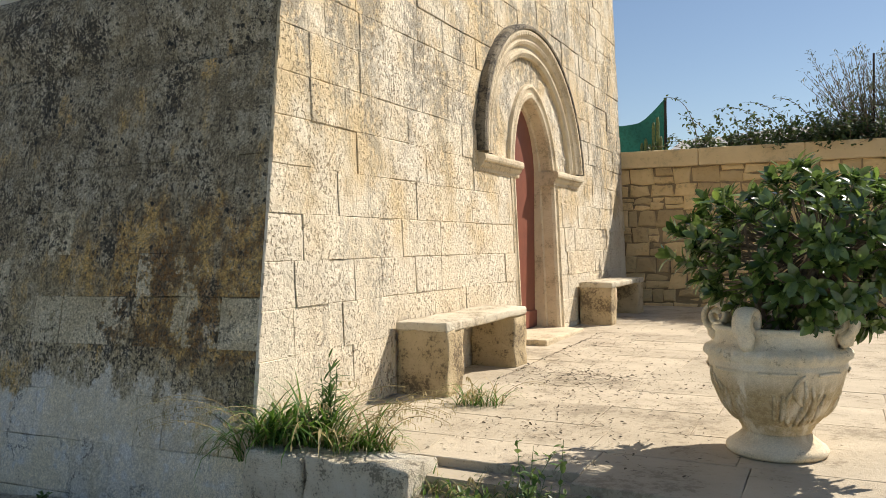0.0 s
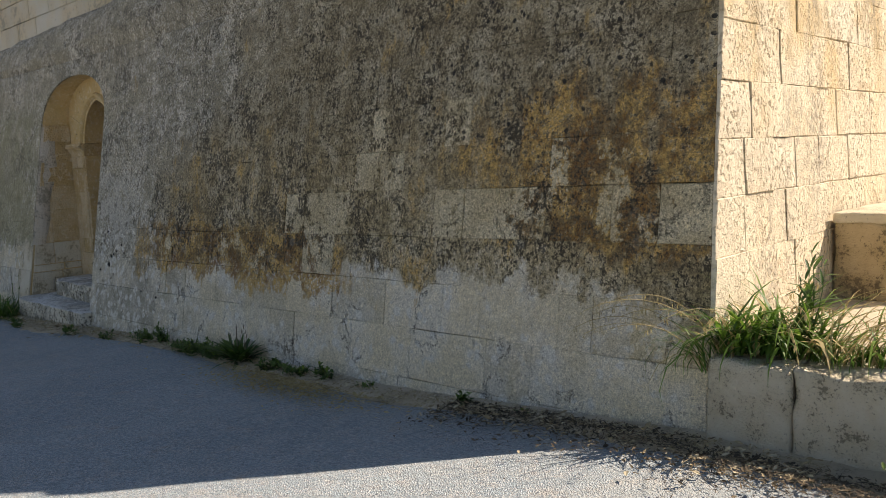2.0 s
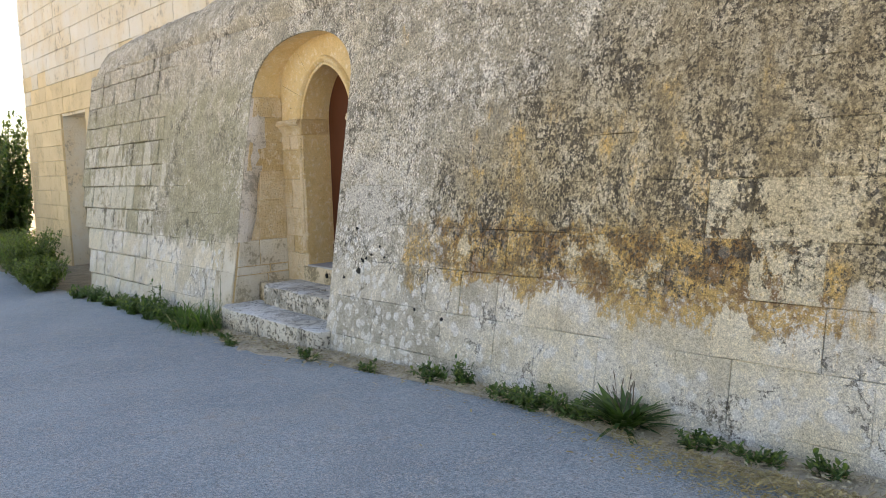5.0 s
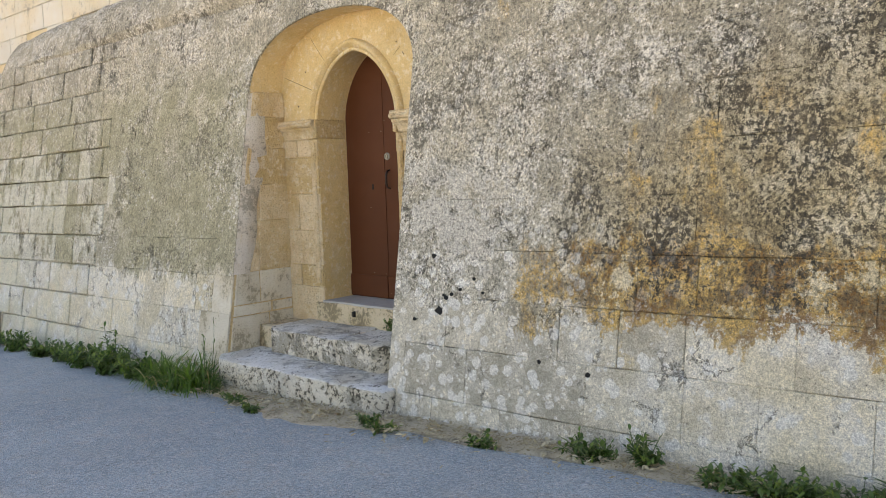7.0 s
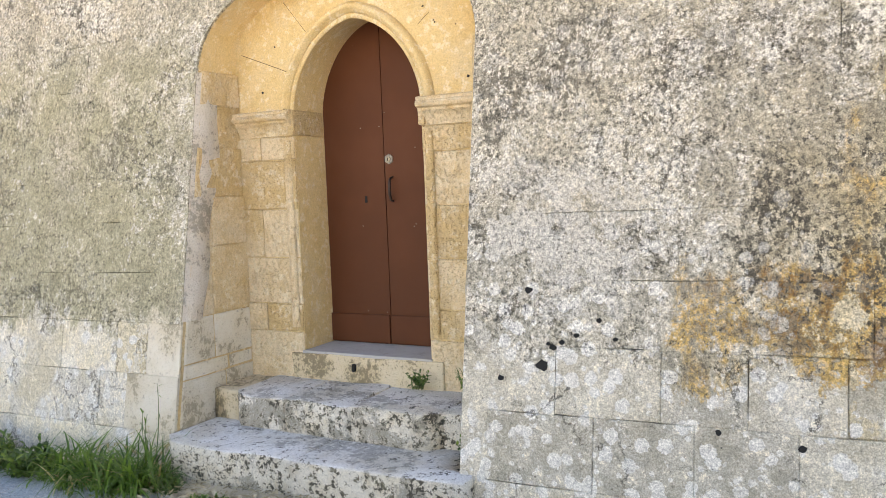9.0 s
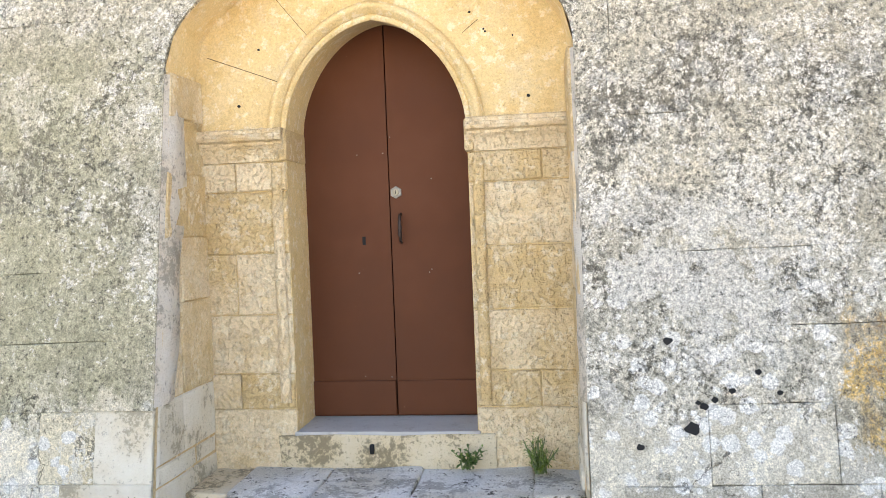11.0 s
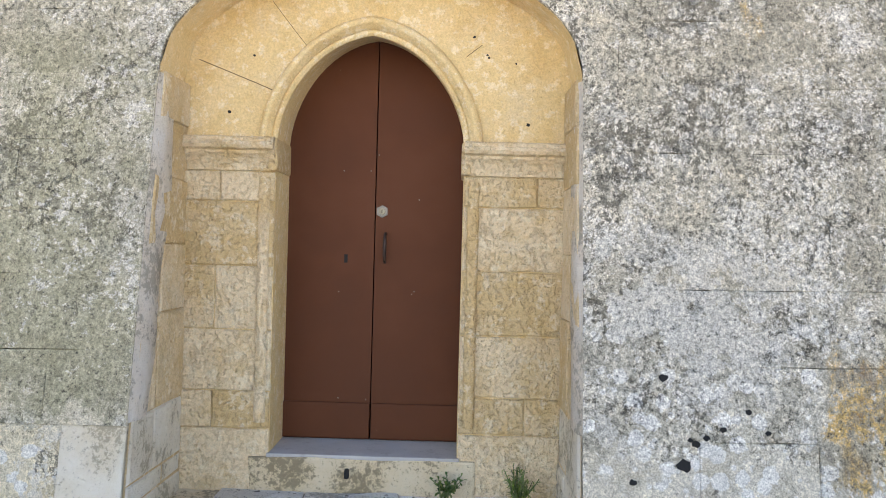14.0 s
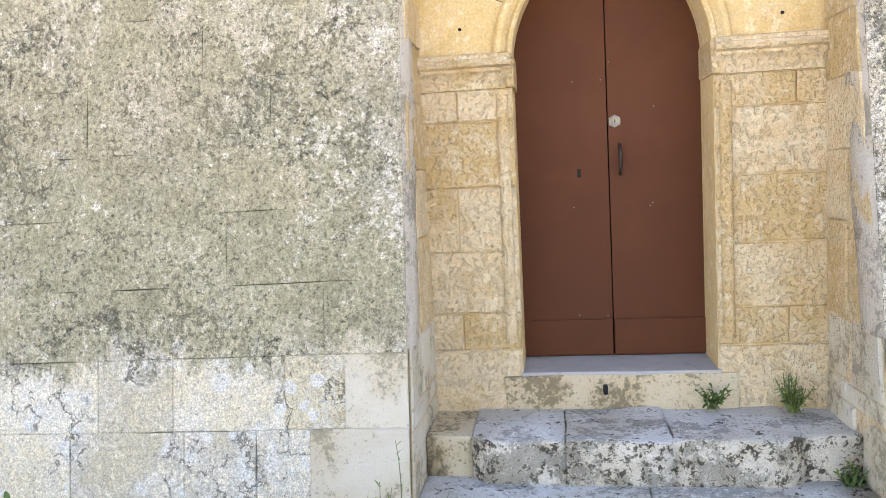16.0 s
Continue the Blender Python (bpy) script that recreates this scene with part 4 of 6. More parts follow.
st = thing("stone_step", "worn upper step of limestone slabs with dark lichen", "step", (-7.5, 0.4, 0.0), "steps to the side door")
step_block("side_block", [(-8.35, 0.64), (-8.35, 0.27), (-8.161, 0.265), (-8.161, 0.64)], -0.02, 0.252, 2, st, SILL)
step_block("slab", [(-8.16, 0.64), (-8.16, 0.25), (-8.09, 0.185), (-7.781, 0.18), (-7.781, 0.64)], -0.02, 0.258, 3, st, STEPSTONE)
step_block("slab", [(-7.78, 0.64), (-7.78, 0.18), (-7.371, 0.175), (-7.371, 0.64)], -0.02, 0.260, 4, st, STEPSTONE)
step_block("slab", [(-7.37, 0.64), (-7.37, 0.175), (-6.96, 0.17), (-6.87, 0.24), (-6.87, 0.64)], -0.02, 0.257, 6, st, STEPSTONE)
step_block("side_block", [(-6.869, 0.64), (-6.869, 0.245), (-6.66, 0.25), (-6.66, 0.64)], -0.02, 0.250, 8, st, STEPSTONE)
st = thing("stone_step", "worn lower limestone step, broad and whitened, on the lane", "step", (-7.5, 0.0, -0.15), "steps to the side door")
step_block("slab", [(-8.36, 0.45), (-8.36, -0.08), (-8.26, -0.18), (-7.47, -0.172), (-7.47, 0.45)], -0.25, 0.078, 5, st, STEPSTONE)
step_block("slab", [(-7.469, 0.45), (-7.469, -0.172), (-6.58, -0.15), (-6.58, -0.03), (-6.66, 0.0), (-6.66, 0.45)], -0.25, 0.074, 9, st, STEPSTONE)

# ---- the portal of the west front ----
def portal_ring(name, r0, r1, profile, label="", material=None, squash=0.93):
    """A moulded semicircular ring over the portal: profile pairs of (0..1 from r0 to r1, depth out of the wall)."""
    rows = []
    for i in range(41):
        a = math.pi * i / 40
        row = []
        for f, d in profile:
            r = r0 + (r1 - r0) * f
            row.append(front_face(PORTAL_Y - r * math.cos(a), PORTAL_SPRING + 0.06 + r * squash * math.sin(a), d))
        rows.append(row)
    return part(name, ribbon(rows), material or CARVED, front, label)


portal_ring("archivolt", 1.20, 1.50, [(0, -0.06), (0.0, 0.01), (0.06, 0.02), (0.14, 0.035), (0.24, 0.03), (0.30, 0.015), (0.40, 0.015), (0.46, 0.045), (0.56, 0.06), (0.64, 0.05), (0.70, 0.06), (0.80, 0.085), (0.90, 0.09), (0.97, 0.07), (1, 0.05), (1, -0.05)], "moulded outer archivolt, dark with lichen on its outer edge")
portal_ring("archivolt_rim", 1.49, 1.55, [(0, 0.07), (0.1, 0.094), (0.5, 0.098), (0.85, 0.085), (1, 0.06), (1, -0.05)], "outer rim of the arch, blackened with lichen", RIM)
for i in range(64):
    a = math.pi * (i + 0.5) / 64
    r = 1.445
    c = front_face(PORTAL_Y - r * math.cos(a), PORTAL_SPRING + 0.06 + r * 0.93 * math.sin(a), 0.084)
    bm = bmesh.new()
    box(bm, c[0] - 0.010, c[0] + 0.008, c[1] - 0.014, c[1] + 0.014, c[2] - 0.014, c[2] + 0.014, 0.004)
    part("dentil", bm, CARVED, front)
# tympanum, roughly carved, between the outer and the inner arch
rows = []
INNER = [(PORTAL_Y + u, v) for u, v in arch_outline(PORTAL_HALF + 0.12, PORTAL_SPRING, 3.26, 0.25, 20)]
for f in np.linspace(0, 1, 6):
    row = []
    for i, (u, v) in enumerate(INNER):
        a = math.pi * i / (len(INNER) - 1)
        ou, ov = PORTAL_Y - 1.24 * math.cos(a), PORTAL_SPRING + 0.06 + 1.24 * 0.93 * math.sin(a)
        p = Vector((u * 9, v * 9, f * 4))
        k = -0.030 + 0.014 * noise.noise(p) + 0.010 * noise.noise(p * 2.3)
        row.append(front_face(u + (ou - u) * f, v + (ov - v) * f, k))
    rows.append(row)
part("tympanum", ribbon(rows), TOOLED, front, "rough tympanum between the arches")


def portal_sweep(name, offsets, label=""):
    """A moulding round jambs and pointed arch of the doorway: (offset from the opening, depth)."""
    rows = []
    for off, d in offsets:
        arch = [(PORTAL_Y + u, v) for u, v in arch_outline(PORTAL_HALF + off, PORTAL_SPRING, 3.12 + off * 1.1, 0.25, 18)]
        path = [(PORTAL_Y - PORTAL_HALF - off, 0.55)] + arch + [(PORTAL_Y + PORTAL_HALF + off, 0.55)]
        rows.append([front_face(u, v, d) for u, v in path])
    return part(name, ribbon(rows), CARVED, front, label)


portal_sweep("door_surround", [(0.16, -0.06), (0.15, 0.004), (0.12, 0.012), (0.10, -0.006), (0.07, -0.012), (0.05, 0.004), (0.02, 0.0), (0.0, -0.03), (0.0, -0.14), (-0.035, -0.15), (-0.035, -0.32)], "smooth moulded stone surround of the portal")
for side in (-1, 1):
    lo, hi = sorted((PORTAL_Y + side * (PORTAL_HALF - 0.04), PORTAL_Y + side * 1.52))
    prof = [(-0.05, 2.25), (0.012, 2.255), (0.016, 2.285), (0.034, 2.30), (0.050, 2.325), (0.046, 2.335), (0.070, 2.345), (0.078, 2.365), (0.074, 2.395), (0.062, 2.41), (-0.05, 2.42)]
    rows = [[front_face(u, v, d * f) for d, v in prof] for u, f in ((lo, 0.0), (lo + 0.002, 1), (hi - 0.002, 1), (hi, 0.0))]
    part("impost", ribbon(rows), CARVED, front, "projecting moulded impost")
    u = PORTAL_Y + side * (PORTAL_HALF - 0.04)
    bm = bmesh.new()
    box(bm, -0.34, -0.02, min(u, u + side * 0.06), max(u, u + side * 0.06), 2.25, 2.41, 0.012)
    part("impost_return", bm, CARVED, front)

portal_door = thing("door_2", "tall red-brown painted double door under the pointed portal arch, closed", "door", (-0.3, PORTAL_Y, 0.68), kind="structure")
for side in (-1, 1):
    arch = [(u, v) for u, v in arch_outline(PORTAL_HALF, PORTAL_SPRING, 3.13, 0.25, 14) if u * side >= 0]
    if side > 0:
        arch = arch[::-1]
    pts = [(side * PORTAL_HALF, 0.66)] + arch + [(side * 0.003, 0.66)]
    n = len(pts)
    dx = -0.255
    verts = [(dx, PORTAL_Y + u, v) for u, v in pts] + [(dx - 0.05, PORTAL_Y + u, v) for u, v in pts]
    faces = [tuple(range(n)), tuple(range(2 * n - 1, n - 1, -1))] + [(i, (i + 1) % n, n + (i + 1) % n, n + i) for i in range(n)]
    door_leaf = part("door_leaf", (verts, faces), REDPAINT, portal_door)
    lo, hi = sorted((PORTAL_Y + side * 0.01, PORTAL_Y + side * (PORTAL_HALF - 0.02)))
    bm = bmesh.new()
    box(bm, dx - 0.01, dx + 0.025, lo, hi, 0.68, 0.86, 0.008)
    part("kick_rail", bm, REDPAINT, door_leaf)
bm = bmesh.new()
box(bm, -0.33, 0.28, PORTAL_Y - 0.62, PORTAL_Y + 0.66, 0.5, 0.665, 0.02)
worn(bm, 0.008, 7)
st = thing("door_step", "worn pale limestone doorstep under the portal", "step", (0, PORTAL_Y, 0.5))
part("tread", bm, CARVED, st)


# ---- stone benches against the front ----
def bench(y0, y1, label):
    base = terrace_z((y0 + y1) / 2) - 0.01
    b = thing("stone_bench", label, "bench", (0.2, (y0 + y1) / 2, base), "stone benches")
    for i, (a, c) in enumerate(((y0 + 0.004, y0 + 0.28), (y1 - 0.28, y1 - 0.004))):
        bm = bmesh.new()
        box(bm, 0.045, 0.435, a, c, terrace_z(a) - 0.02, base + 0.445, 0.025)
        bmesh.ops.subdivide_edges(bm, edges=[e for e in bm.edges if e.calc_length() > 0.1], cuts=5, use_grid_fill=True)
        roughen(bm, 0.016, 8, y0 + i)
        roughen(bm, 0.011, 24, y0 + i)
        part("leg", bm, BENCHSTONE, b, "", True)
    bm = bmesh.new()
    box(bm, 0.042, 0.44, y0, y1, base + 0.435, base + 0.50, 0.016)
    bmesh.ops.subdivide_edges(bm, edges=[e for e in bm.edges if e.calc_length() > 0.15], cuts=7, use_grid_fill=True)
    roughen(bm, 0.012, 9, y0 * 2)
    roughen(bm, 0.006, 26, y0 * 2)
    part("seat_slab", bm, BENCHSLAB, b, "sun-bleached limestone slab", True)
    return b


bench(1.58, 3.14, "weathered limestone slab bench on two block legs by the portal")
bench(6.02, 7.75, "weathered limestone slab bench beside the boundary wall")

# ---- kerb and ledge at the terrace's edge ----
def kerb_block(name, x0, x1, y0, y1, z0, z1, seed, label):
    bm = bmesh.new()
    box(bm, x0, x1, y0, y1, z0, z1, 0.022)
    bmesh.ops.subdivide_edges(bm, edges=[e for e in bm.edges if e.calc_length() > 0.1], cuts=5, use_grid_fill=True)
    roughen(bm, 0.022, 6, seed)
    roughen(bm, 0.012, 20, seed)
    k = thing(name, label, "kerb", ((x0 + x1) / 2, y0, z0), "kerb stones")
    part("block", bm, KERB, k, "", True)


kerb_block("kerb_stone", 0.06, 0.42, -0.07, 0.28, 0.0, 0.555, 3, "rough limestone kerb block with black lichen beside the wall")
kerb_block("kerb_stone", 0.425, 1.03, -0.06, 0.26, 0.0, 0.56, 9, "rough limestone kerb block with a broken sunlit end")
for i, (a, b) in enumerate(((0.83, 1.72), (1.725, 2.6), (2.605, 3.6), (3.605, 4.6))):
    kerb_block("ledge_stone", a, b, -0.17 - 0.01 * i, 0.14, 0.0, 0.415, 20 + i, "low limestone ledge stone along the terrace edge")

# ---- plants ----
GRASS = leaf("grass_blades", (0.045, 0.115, 0.016), (0.155, 0.27, 0.04), 0.5, 0.35)
STRAW = leaf("dry_grass", (0.38, 0.30, 0.14), (0.52, 0.43, 0.22), 0.7, 0.3)
WEED = leaf("weed_leaves", (0.040, 0.095, 0.020), (0.115, 0.195, 0.042), 0.45, 0.3)
YOUNG = leaf("young_leaves", (0.11, 0.20, 0.035), (0.22, 0.30, 0.06), 0.5, 0.35)
SHRUB = leaf("shrub_leaves", (0.085, 0.14, 0.025), (0.19, 0.25, 0.055), 0.5, 0.35)
# its light tone is raised to put sun highlights into the leaf colour
GLOSSY = leaf("glossy_leaves", (0.030, 0.066, 0.016), (0.19, 0.27, 0.07), 0.16, 0.32, 0.9)
OLIVE = leaf("olive_grey_leaves", (0.085, 0.10, 0.055), (0.16, 0.17, 0.10), 0.6, 0.2)
IVY = leaf("vine_leaves", (0.035, 0.070, 0.020), (0.11, 0.15, 0.045), 0.5, 0.25)
BARK = plain("grey_bark", (0.17, 0.13, 0.09), 0.9, 0.0, 0.35, 40, 0.004)
STEM = plain("green_stem", (0.12, 0.16, 0.06), 0.7, 0.0, 0.3, 40)


def blade(base, heading, length, width, rise, droop, segs=5):
    """One arching grass blade."""
    verts, faces = [], []
    flat = Vector((math.cos(heading), math.sin(heading), 0))
    across = Vector((-flat.y, flat.x, 0))
    p = Vector(base)
    tilt = rise
    for i in range(segs + 1):
        f = i / segs
        w = width * (1 - f ** 1.6) * (0.7 + 0.6 * min(f * 3, 1)) * 0.5
        verts += [p - across * w, p + across * w]
        if i:
            k = 2 * i
            faces.append((k - 2, k - 1, k + 1, k))
        p = p + (flat * math.cos(tilt) + Vector((0, 0, math.sin(tilt)))) * (length / segs)
        tilt -= droop / segs
    return verts, faces


def leaf_at(base, along, up, length, width, curl=0.15):
    """One pointed leaf, folded on its midrib."""
    d = along.normalized()
    side = d.cross(up)
    side = side.normalized() if side.length > 1e-4 else Vector((1, 0, 0))
    nrm = side.cross(d)
    verts, faces = [], []
    for f, w in ((0, 0.08), (0.28, 0.78), (0.6, 1.0), (0.85, 0.62), (1, 0.03)):
        c = base + d * (length * f) - nrm * (curl * length * f * f)
        h = nrm * (0.16 * width * w)
        verts += [c - side * (0.5 * width * w) + h, c, c + side * (0.5 * width * w) + h]
    for i in range(4):
        k = 3 * i
        faces += [(k, k + 1, k + 4, k + 3), (k + 1, k + 2, k + 5, k + 4)]
    return verts, faces


def rand_dir(rng, up=0.0):
    a = rng.uniform(0, 2 * math.pi)
    z = rng.uniform(-1, 1)
    r = math.sqrt(1 - z * z)
    return Vector((r * math.cos(a), r * math.sin(a), z + up)).normalized()


def grass_tuft(label, spots, seed, count, length, width=0.008, droop=(0.8, 2.0), stalks=0, heading=None, dry=0.2, name="grass_tuft", category="grass"):
    """Blades that spring from spots (x, y, z, radius), with dry blades and seed stalks among them."""
    rng = random.Random(seed)
    green, straw = [], []
    for i in range(count):
        x, y, z, r = rng.choice(spots)
        a = rng.uniform(0, 2 * math.pi)
        rr = r * math.sqrt(rng.random())
        h = rng.uniform(0, 2 * math.pi) if heading is None or rng.random() < 0.35 else heading + rng.uniform(-0.9, 0.9)
        b = blade((x + rr * math.cos(a), y + rr * math.sin(a), z - 0.01), h, rng.uniform(*length), width * rng.uniform(0.6, 1.3), rng.uniform(0.8, 1.5), rng.uniform(*droop))
        (straw if rng.random() < dry else green).append(b)
    t = thing(name, label, category, (spots[0][0], spots[0][1], spots[0][2]), "weeds along the walls")
    part("turf", join(*green), GRASS, t, "", True)
    for s in range(stalks):
        x, y, z, r = rng.choice(spots)
        h = rng.uniform(0, 2 * math.pi) if heading is None else heading + rng.uniform(-0.7, 0.7)
        flat = Vector((math.cos(h), math.sin(h), 0))
        pts, p, tilt, ln = [], Vector((x + rng.uniform(-r, r), y + rng.uniform(-r, r) * 0.6, z)), rng.uniform(0.9, 1.35), rng.uniform(length[1] * 0.9, length[1] * 1.35)
        for i in range(9):
            pts.append(p.copy())
            p += (flat * math.cos(tilt) + Vector((0, 0, math.sin(tilt)))) * ln / 8
            tilt -= 0.20
        straw.append(tube(pts, 0.0014, 4))
        for q in pts[4:]:
            for k in range(3):
                d = (Vector((0, 0, -1)) + flat * rng.uniform(-0.1, 0.5) + rand_dir(rng) * 0.25)
                straw.append(leaf_at(q + flat * rng.uniform(-0.015, 0.015), d, flat, rng.uniform(0.02, 0.035), 0.006))
    if straw:
        part("dry_grass", join(*straw), STRAW, t, "dry straw-coloured stalks", True)
    return t


def leafy_weed(label, centre, seed, stems, height, spread, leaf_len, per_stem=16, mats=None, lance=0.35, tops=()):
    """A weed of branching stems with pointed leaves."""
    rng = random.Random(seed)
    mats = mats or (WEED, YOUNG)
    c = Vector(centre)
    t = thing("weed", label, "weed", centre, "weeds along the walls")
    tubes, leaves, young = [], [], []
    ends = [(Vector((c.x + spread * math.sqrt(rng.random()) * math.cos(a), c.y + 0.6 * spread * math.sqrt(rng.random()) * math.sin(a), c.z + height * rng.uniform(0.45, 1.0)))) for a in [rng.uniform(0, 2 * math.pi) for _ in range(stems)]]
    ends += [Vector(e) for e in tops]
    for e in ends:
        b = c + Vector((rng.uniform(-0.3, 0.3) * spread, rng.uniform(-0.2, 0.2) * spread, -0.01))
        mid = (b + e) / 2 + rand_dir(rng) * 0.12 * (e - b).length
        pts = [b * (1 - f) ** 2 + mid * (2 * f * (1 - f)) + e * f * f for f in np.linspace(0, 1, 7)]
        tubes.append(tube(pts, [0.004 - 0.0028 * i / 6 for i in range(7)], 5))
        for k in range(per_stem):
            f = rng.uniform(0.2, 1.0)
            i = min(5, int(f * 6))
            q = pts[i].lerp(pts[i + 1], f * 6 - i)
            ln = leaf_len * rng.uniform(0.5, 1.2) * (1.15 - 0.5 * f)
            (young if f > 0.8 and rng.random() < 0.6 else leaves).append(leaf_at(q, rand_dir(rng, 0.35), Vector((0, 0, 1)), ln, ln * lance * rng.uniform(0.8, 1.25)))
    part("stem", join(*tubes), STEM, t, "", True)
    part("leaves", join(*leaves), mats[0], t, "", True)
    if young:
        part("young_leaves", join(*young), mats[1], t, "paler young leaves", True)
    return t


def rosette(label, centre, seed, count, length, width):
    """A plantain-like clump of long strap leaves, with seed spikes."""
    rng = random.Random(seed)
    t = thing("plantain_clump", label, "weed", centre, "weeds along the walls")
    out = []
    for i in range(count):
        h = rng.uniform(0, 2 * math.pi)
        d = Vector((math.cos(h), math.sin(h) * 0.7, rng.uniform(0.7, 3.8)))
        out.append(leaf_at(Vector(centre) + Vector((rng.uniform(-0.05, 0.05), rng.uniform(-0.03, 0.03), -0.01)), d, Vector((0, 0, 1)), length * rng.uniform(0.55, 1.1), width * rng.uniform(0.7, 1.2), rng.uniform(0.35, 1.1)))
    part("leaves", join(*out), WEED, t, "", True)
    spikes = []
    for i in range(9):
        b = Vector(centre) + Vector((rng.uniform(-0.05, 0.05), rng.uniform(-0.03, 0.03), 0))
        e = b + Vector((rng.uniform(-0.12, 0.12), rng.uniform(-0.08, 0.08), length * rng.uniform(0.9, 1.25)))
        spikes.append(tube([b, (b + e) / 2, e - (e - b) * 0.12, e - (e - b) * 0.1, e], [0.0018, 0.0015, 0.0015, 0.004, 0.002], 5))
    part("seed_head", join(*spikes), BARK, t, "thin brown seed spikes", True)


# corner of the chapel, on the kerb
grass_tuft("lush green wild oat grass on the kerb at the chapel corner", [(0.12, 0.08, 0.57, 0.07), (0.18, 0.14, 0.57, 0.09), (0.27, 0.15, 0.57, 0.09), (0.36, 0.16, 0.57, 0.08)], 21, 230, (0.16, 0.52), 0.017, (1.0, 3.2), 9, None, 0.18)
grass_tuft("low sprawling oat grass along the kerb top", [(0.48, 0.17, 0.57, 0.08), (0.60, 0.17, 0.57, 0.08), (0.74, 0.18, 0.57, 0.07)], 121, 150, (0.06, 0.26), 0.010, (1.4, 3.0), 0, None, 0.3)
grass_tuft("drooping oat stalks over the kerb end", [(0.50, 0.16, 0.57, 0.10), (0.66, 0.18, 0.57, 0.08)], 22, 70, (0.22, 0.50), 0.012, (1.0, 2.4), 18, 0.2, 0.3)
grass_tuft("long oat blades hanging down the corner of the wall", [(0.10, 0.02, 0.57, 0.05), (0.06, -0.05, 0.50, 0.03)], 23, 46, (0.25, 0.55), 0.009, (2.0, 3.4), 7, 3.6, 0.35)
leafy_weed("tall dark thistle-like weed beside the front wall", (0.36, 0.24, 0.56), 24, 3, 0.44, 0.06, 0.12, 22, (WEED, WEED), 0.16, ((0.40, 0.22, 1.02), (0.46, 0.20, 0.98)))
grass_tuft("grass tuft at the foot of the stone bench", [(0.66, 1.42, 0.565, 0.08), (0.78, 1.46, 0.565, 0.10)], 25, 110, (0.10, 0.30), 0.008, (1.0, 2.4), 6, None, 0.25)
grass_tuft("dry and green grass in the gap of the terrace edge", [(1.08, 0.07, 0.43, 0.05), (1.2, 0.08, 0.43, 0.06), (1.34, 0.09, 0.43, 0.06), (1.5, 0.08, 0.43, 0.06), (1.66, 0.09, 0.43, 0.05)], 26, 260, (0.06, 0.20), 0.006, (1.2, 2.6), 3, None, 0.55)
leafy_weed("leafy green weed bush at the terrace edge with tall shoots", (1.66, -0.32, ground_z(1.6)), 27, 110, 0.44, 0.40, 0.062, 26, (WEED, SHRUB), 0.5, ((1.665, -0.34, 0.84), (1.72, -0.30, 0.80), (1.86, -0.35, 0.85), (1.82, -0.33, 0.80), (1.95, -0.3, 0.6)))
leafy_weed("low leafy weeds before the kerb", (1.04, -0.34, ground_z(1.0)), 28, 50, 0.25, 0.22, 0.038, 24, None, 0.5, ((0.92, -0.33, 0.49), (0.86, -0.3, 0.44)))
leafy_weed("weeds on the lane edge below the ledge", (2.35, -0.42, ground_z(2.3)), 29, 22, 0.25, 0.3, 0.06, 16, None, 0.5)
# along the foot of the south wall
rosette("dark green plantain clump against the wall foot", (-3.62, -0.16, ground_z(-3.6)), 31, 130, 0.24, 0.030)
for i, (x, y, n, h, sp) in enumerate(((-3.92, -0.20, 50, 0.13, 0.20), (-4.2, -0.20, 50, 0.13, 0.22), (-4.45, -0.19, 30, 0.10, 0.18), (-4.85, -0.15, 26, 0.19, 0.10), (-5.15, -0.18, 30, 0.14, 0.18), (-3.2, -0.18, 30, 0.09, 0.16), (-2.9, -0.17, 26, 0.10, 0.18), (-2.6, -0.15, 16, 0.12, 0.10),
                                      (-5.75, -0.26, 12, 0.08, 0.14), (-6.4, -0.33, 12, 0.07, 0.12), (-1.35, -0.13, 6, 0.10, 0.05), (-2.2, -0.13, 5, 0.05, 0.08), (-0.95, -0.13, 5, 0.05, 0.06))):
    leafy_weed("low green weeds rooted in the joint of wall and lane", (x, y, ground_z(x)), 40 + i, n, h, sp, 0.05, 12, None, 0.45)
grass_tuft("lush green grass beside the lower door step", [(-8.42, -0.34, ground_z(-8.4), 0.13), (-8.45, -0.30, ground_z(-8.4), 0.07), (-8.68, -0.36, ground_z(-8.6), 0.15), (-8.75, -0.30, ground_z(-8.7), 0.07), (-8.95, -0.30, ground_z(-8.9), 0.12), (-8.3, -0.27, ground_z(-8.3), 0.08)], 60, 760, (0.08, 0.46), 0.012, (0.9, 3.2), 4, None, 0.06)
leafy_weed("stalky weed rising beside the niche", (-8.42, -0.16, ground_z(-8.4)), 61, 3, 0.46, 0.06, 0.05, 12, None, 0.2, ((-8.40, -0.10, 0.36),))
for i, (x, y, n, h, sp) in enumerate(((-9.2, -0.32, 60, 0.18, 0.28), (-9.6, -0.34, 70, 0.22, 0.32), (-10.1, -0.34, 60, 0.22, 0.30), (-10.5, -0.30, 30, 0.14, 0.22), (-9.85, -0.18, 5, 0.42, 0.08), (-11.0, -0.30, 34, 0.16, 0.30), (-11.6, -0.32, 36, 0.2, 0.28), (-12.1, -0.34, 30, 0.18, 0.3))):
    leafy_weed("bushy green weeds along the wall foot", (x, y, ground_z(x)), 65 + i, n, h, sp, 0.07, 14, None, 0.4)
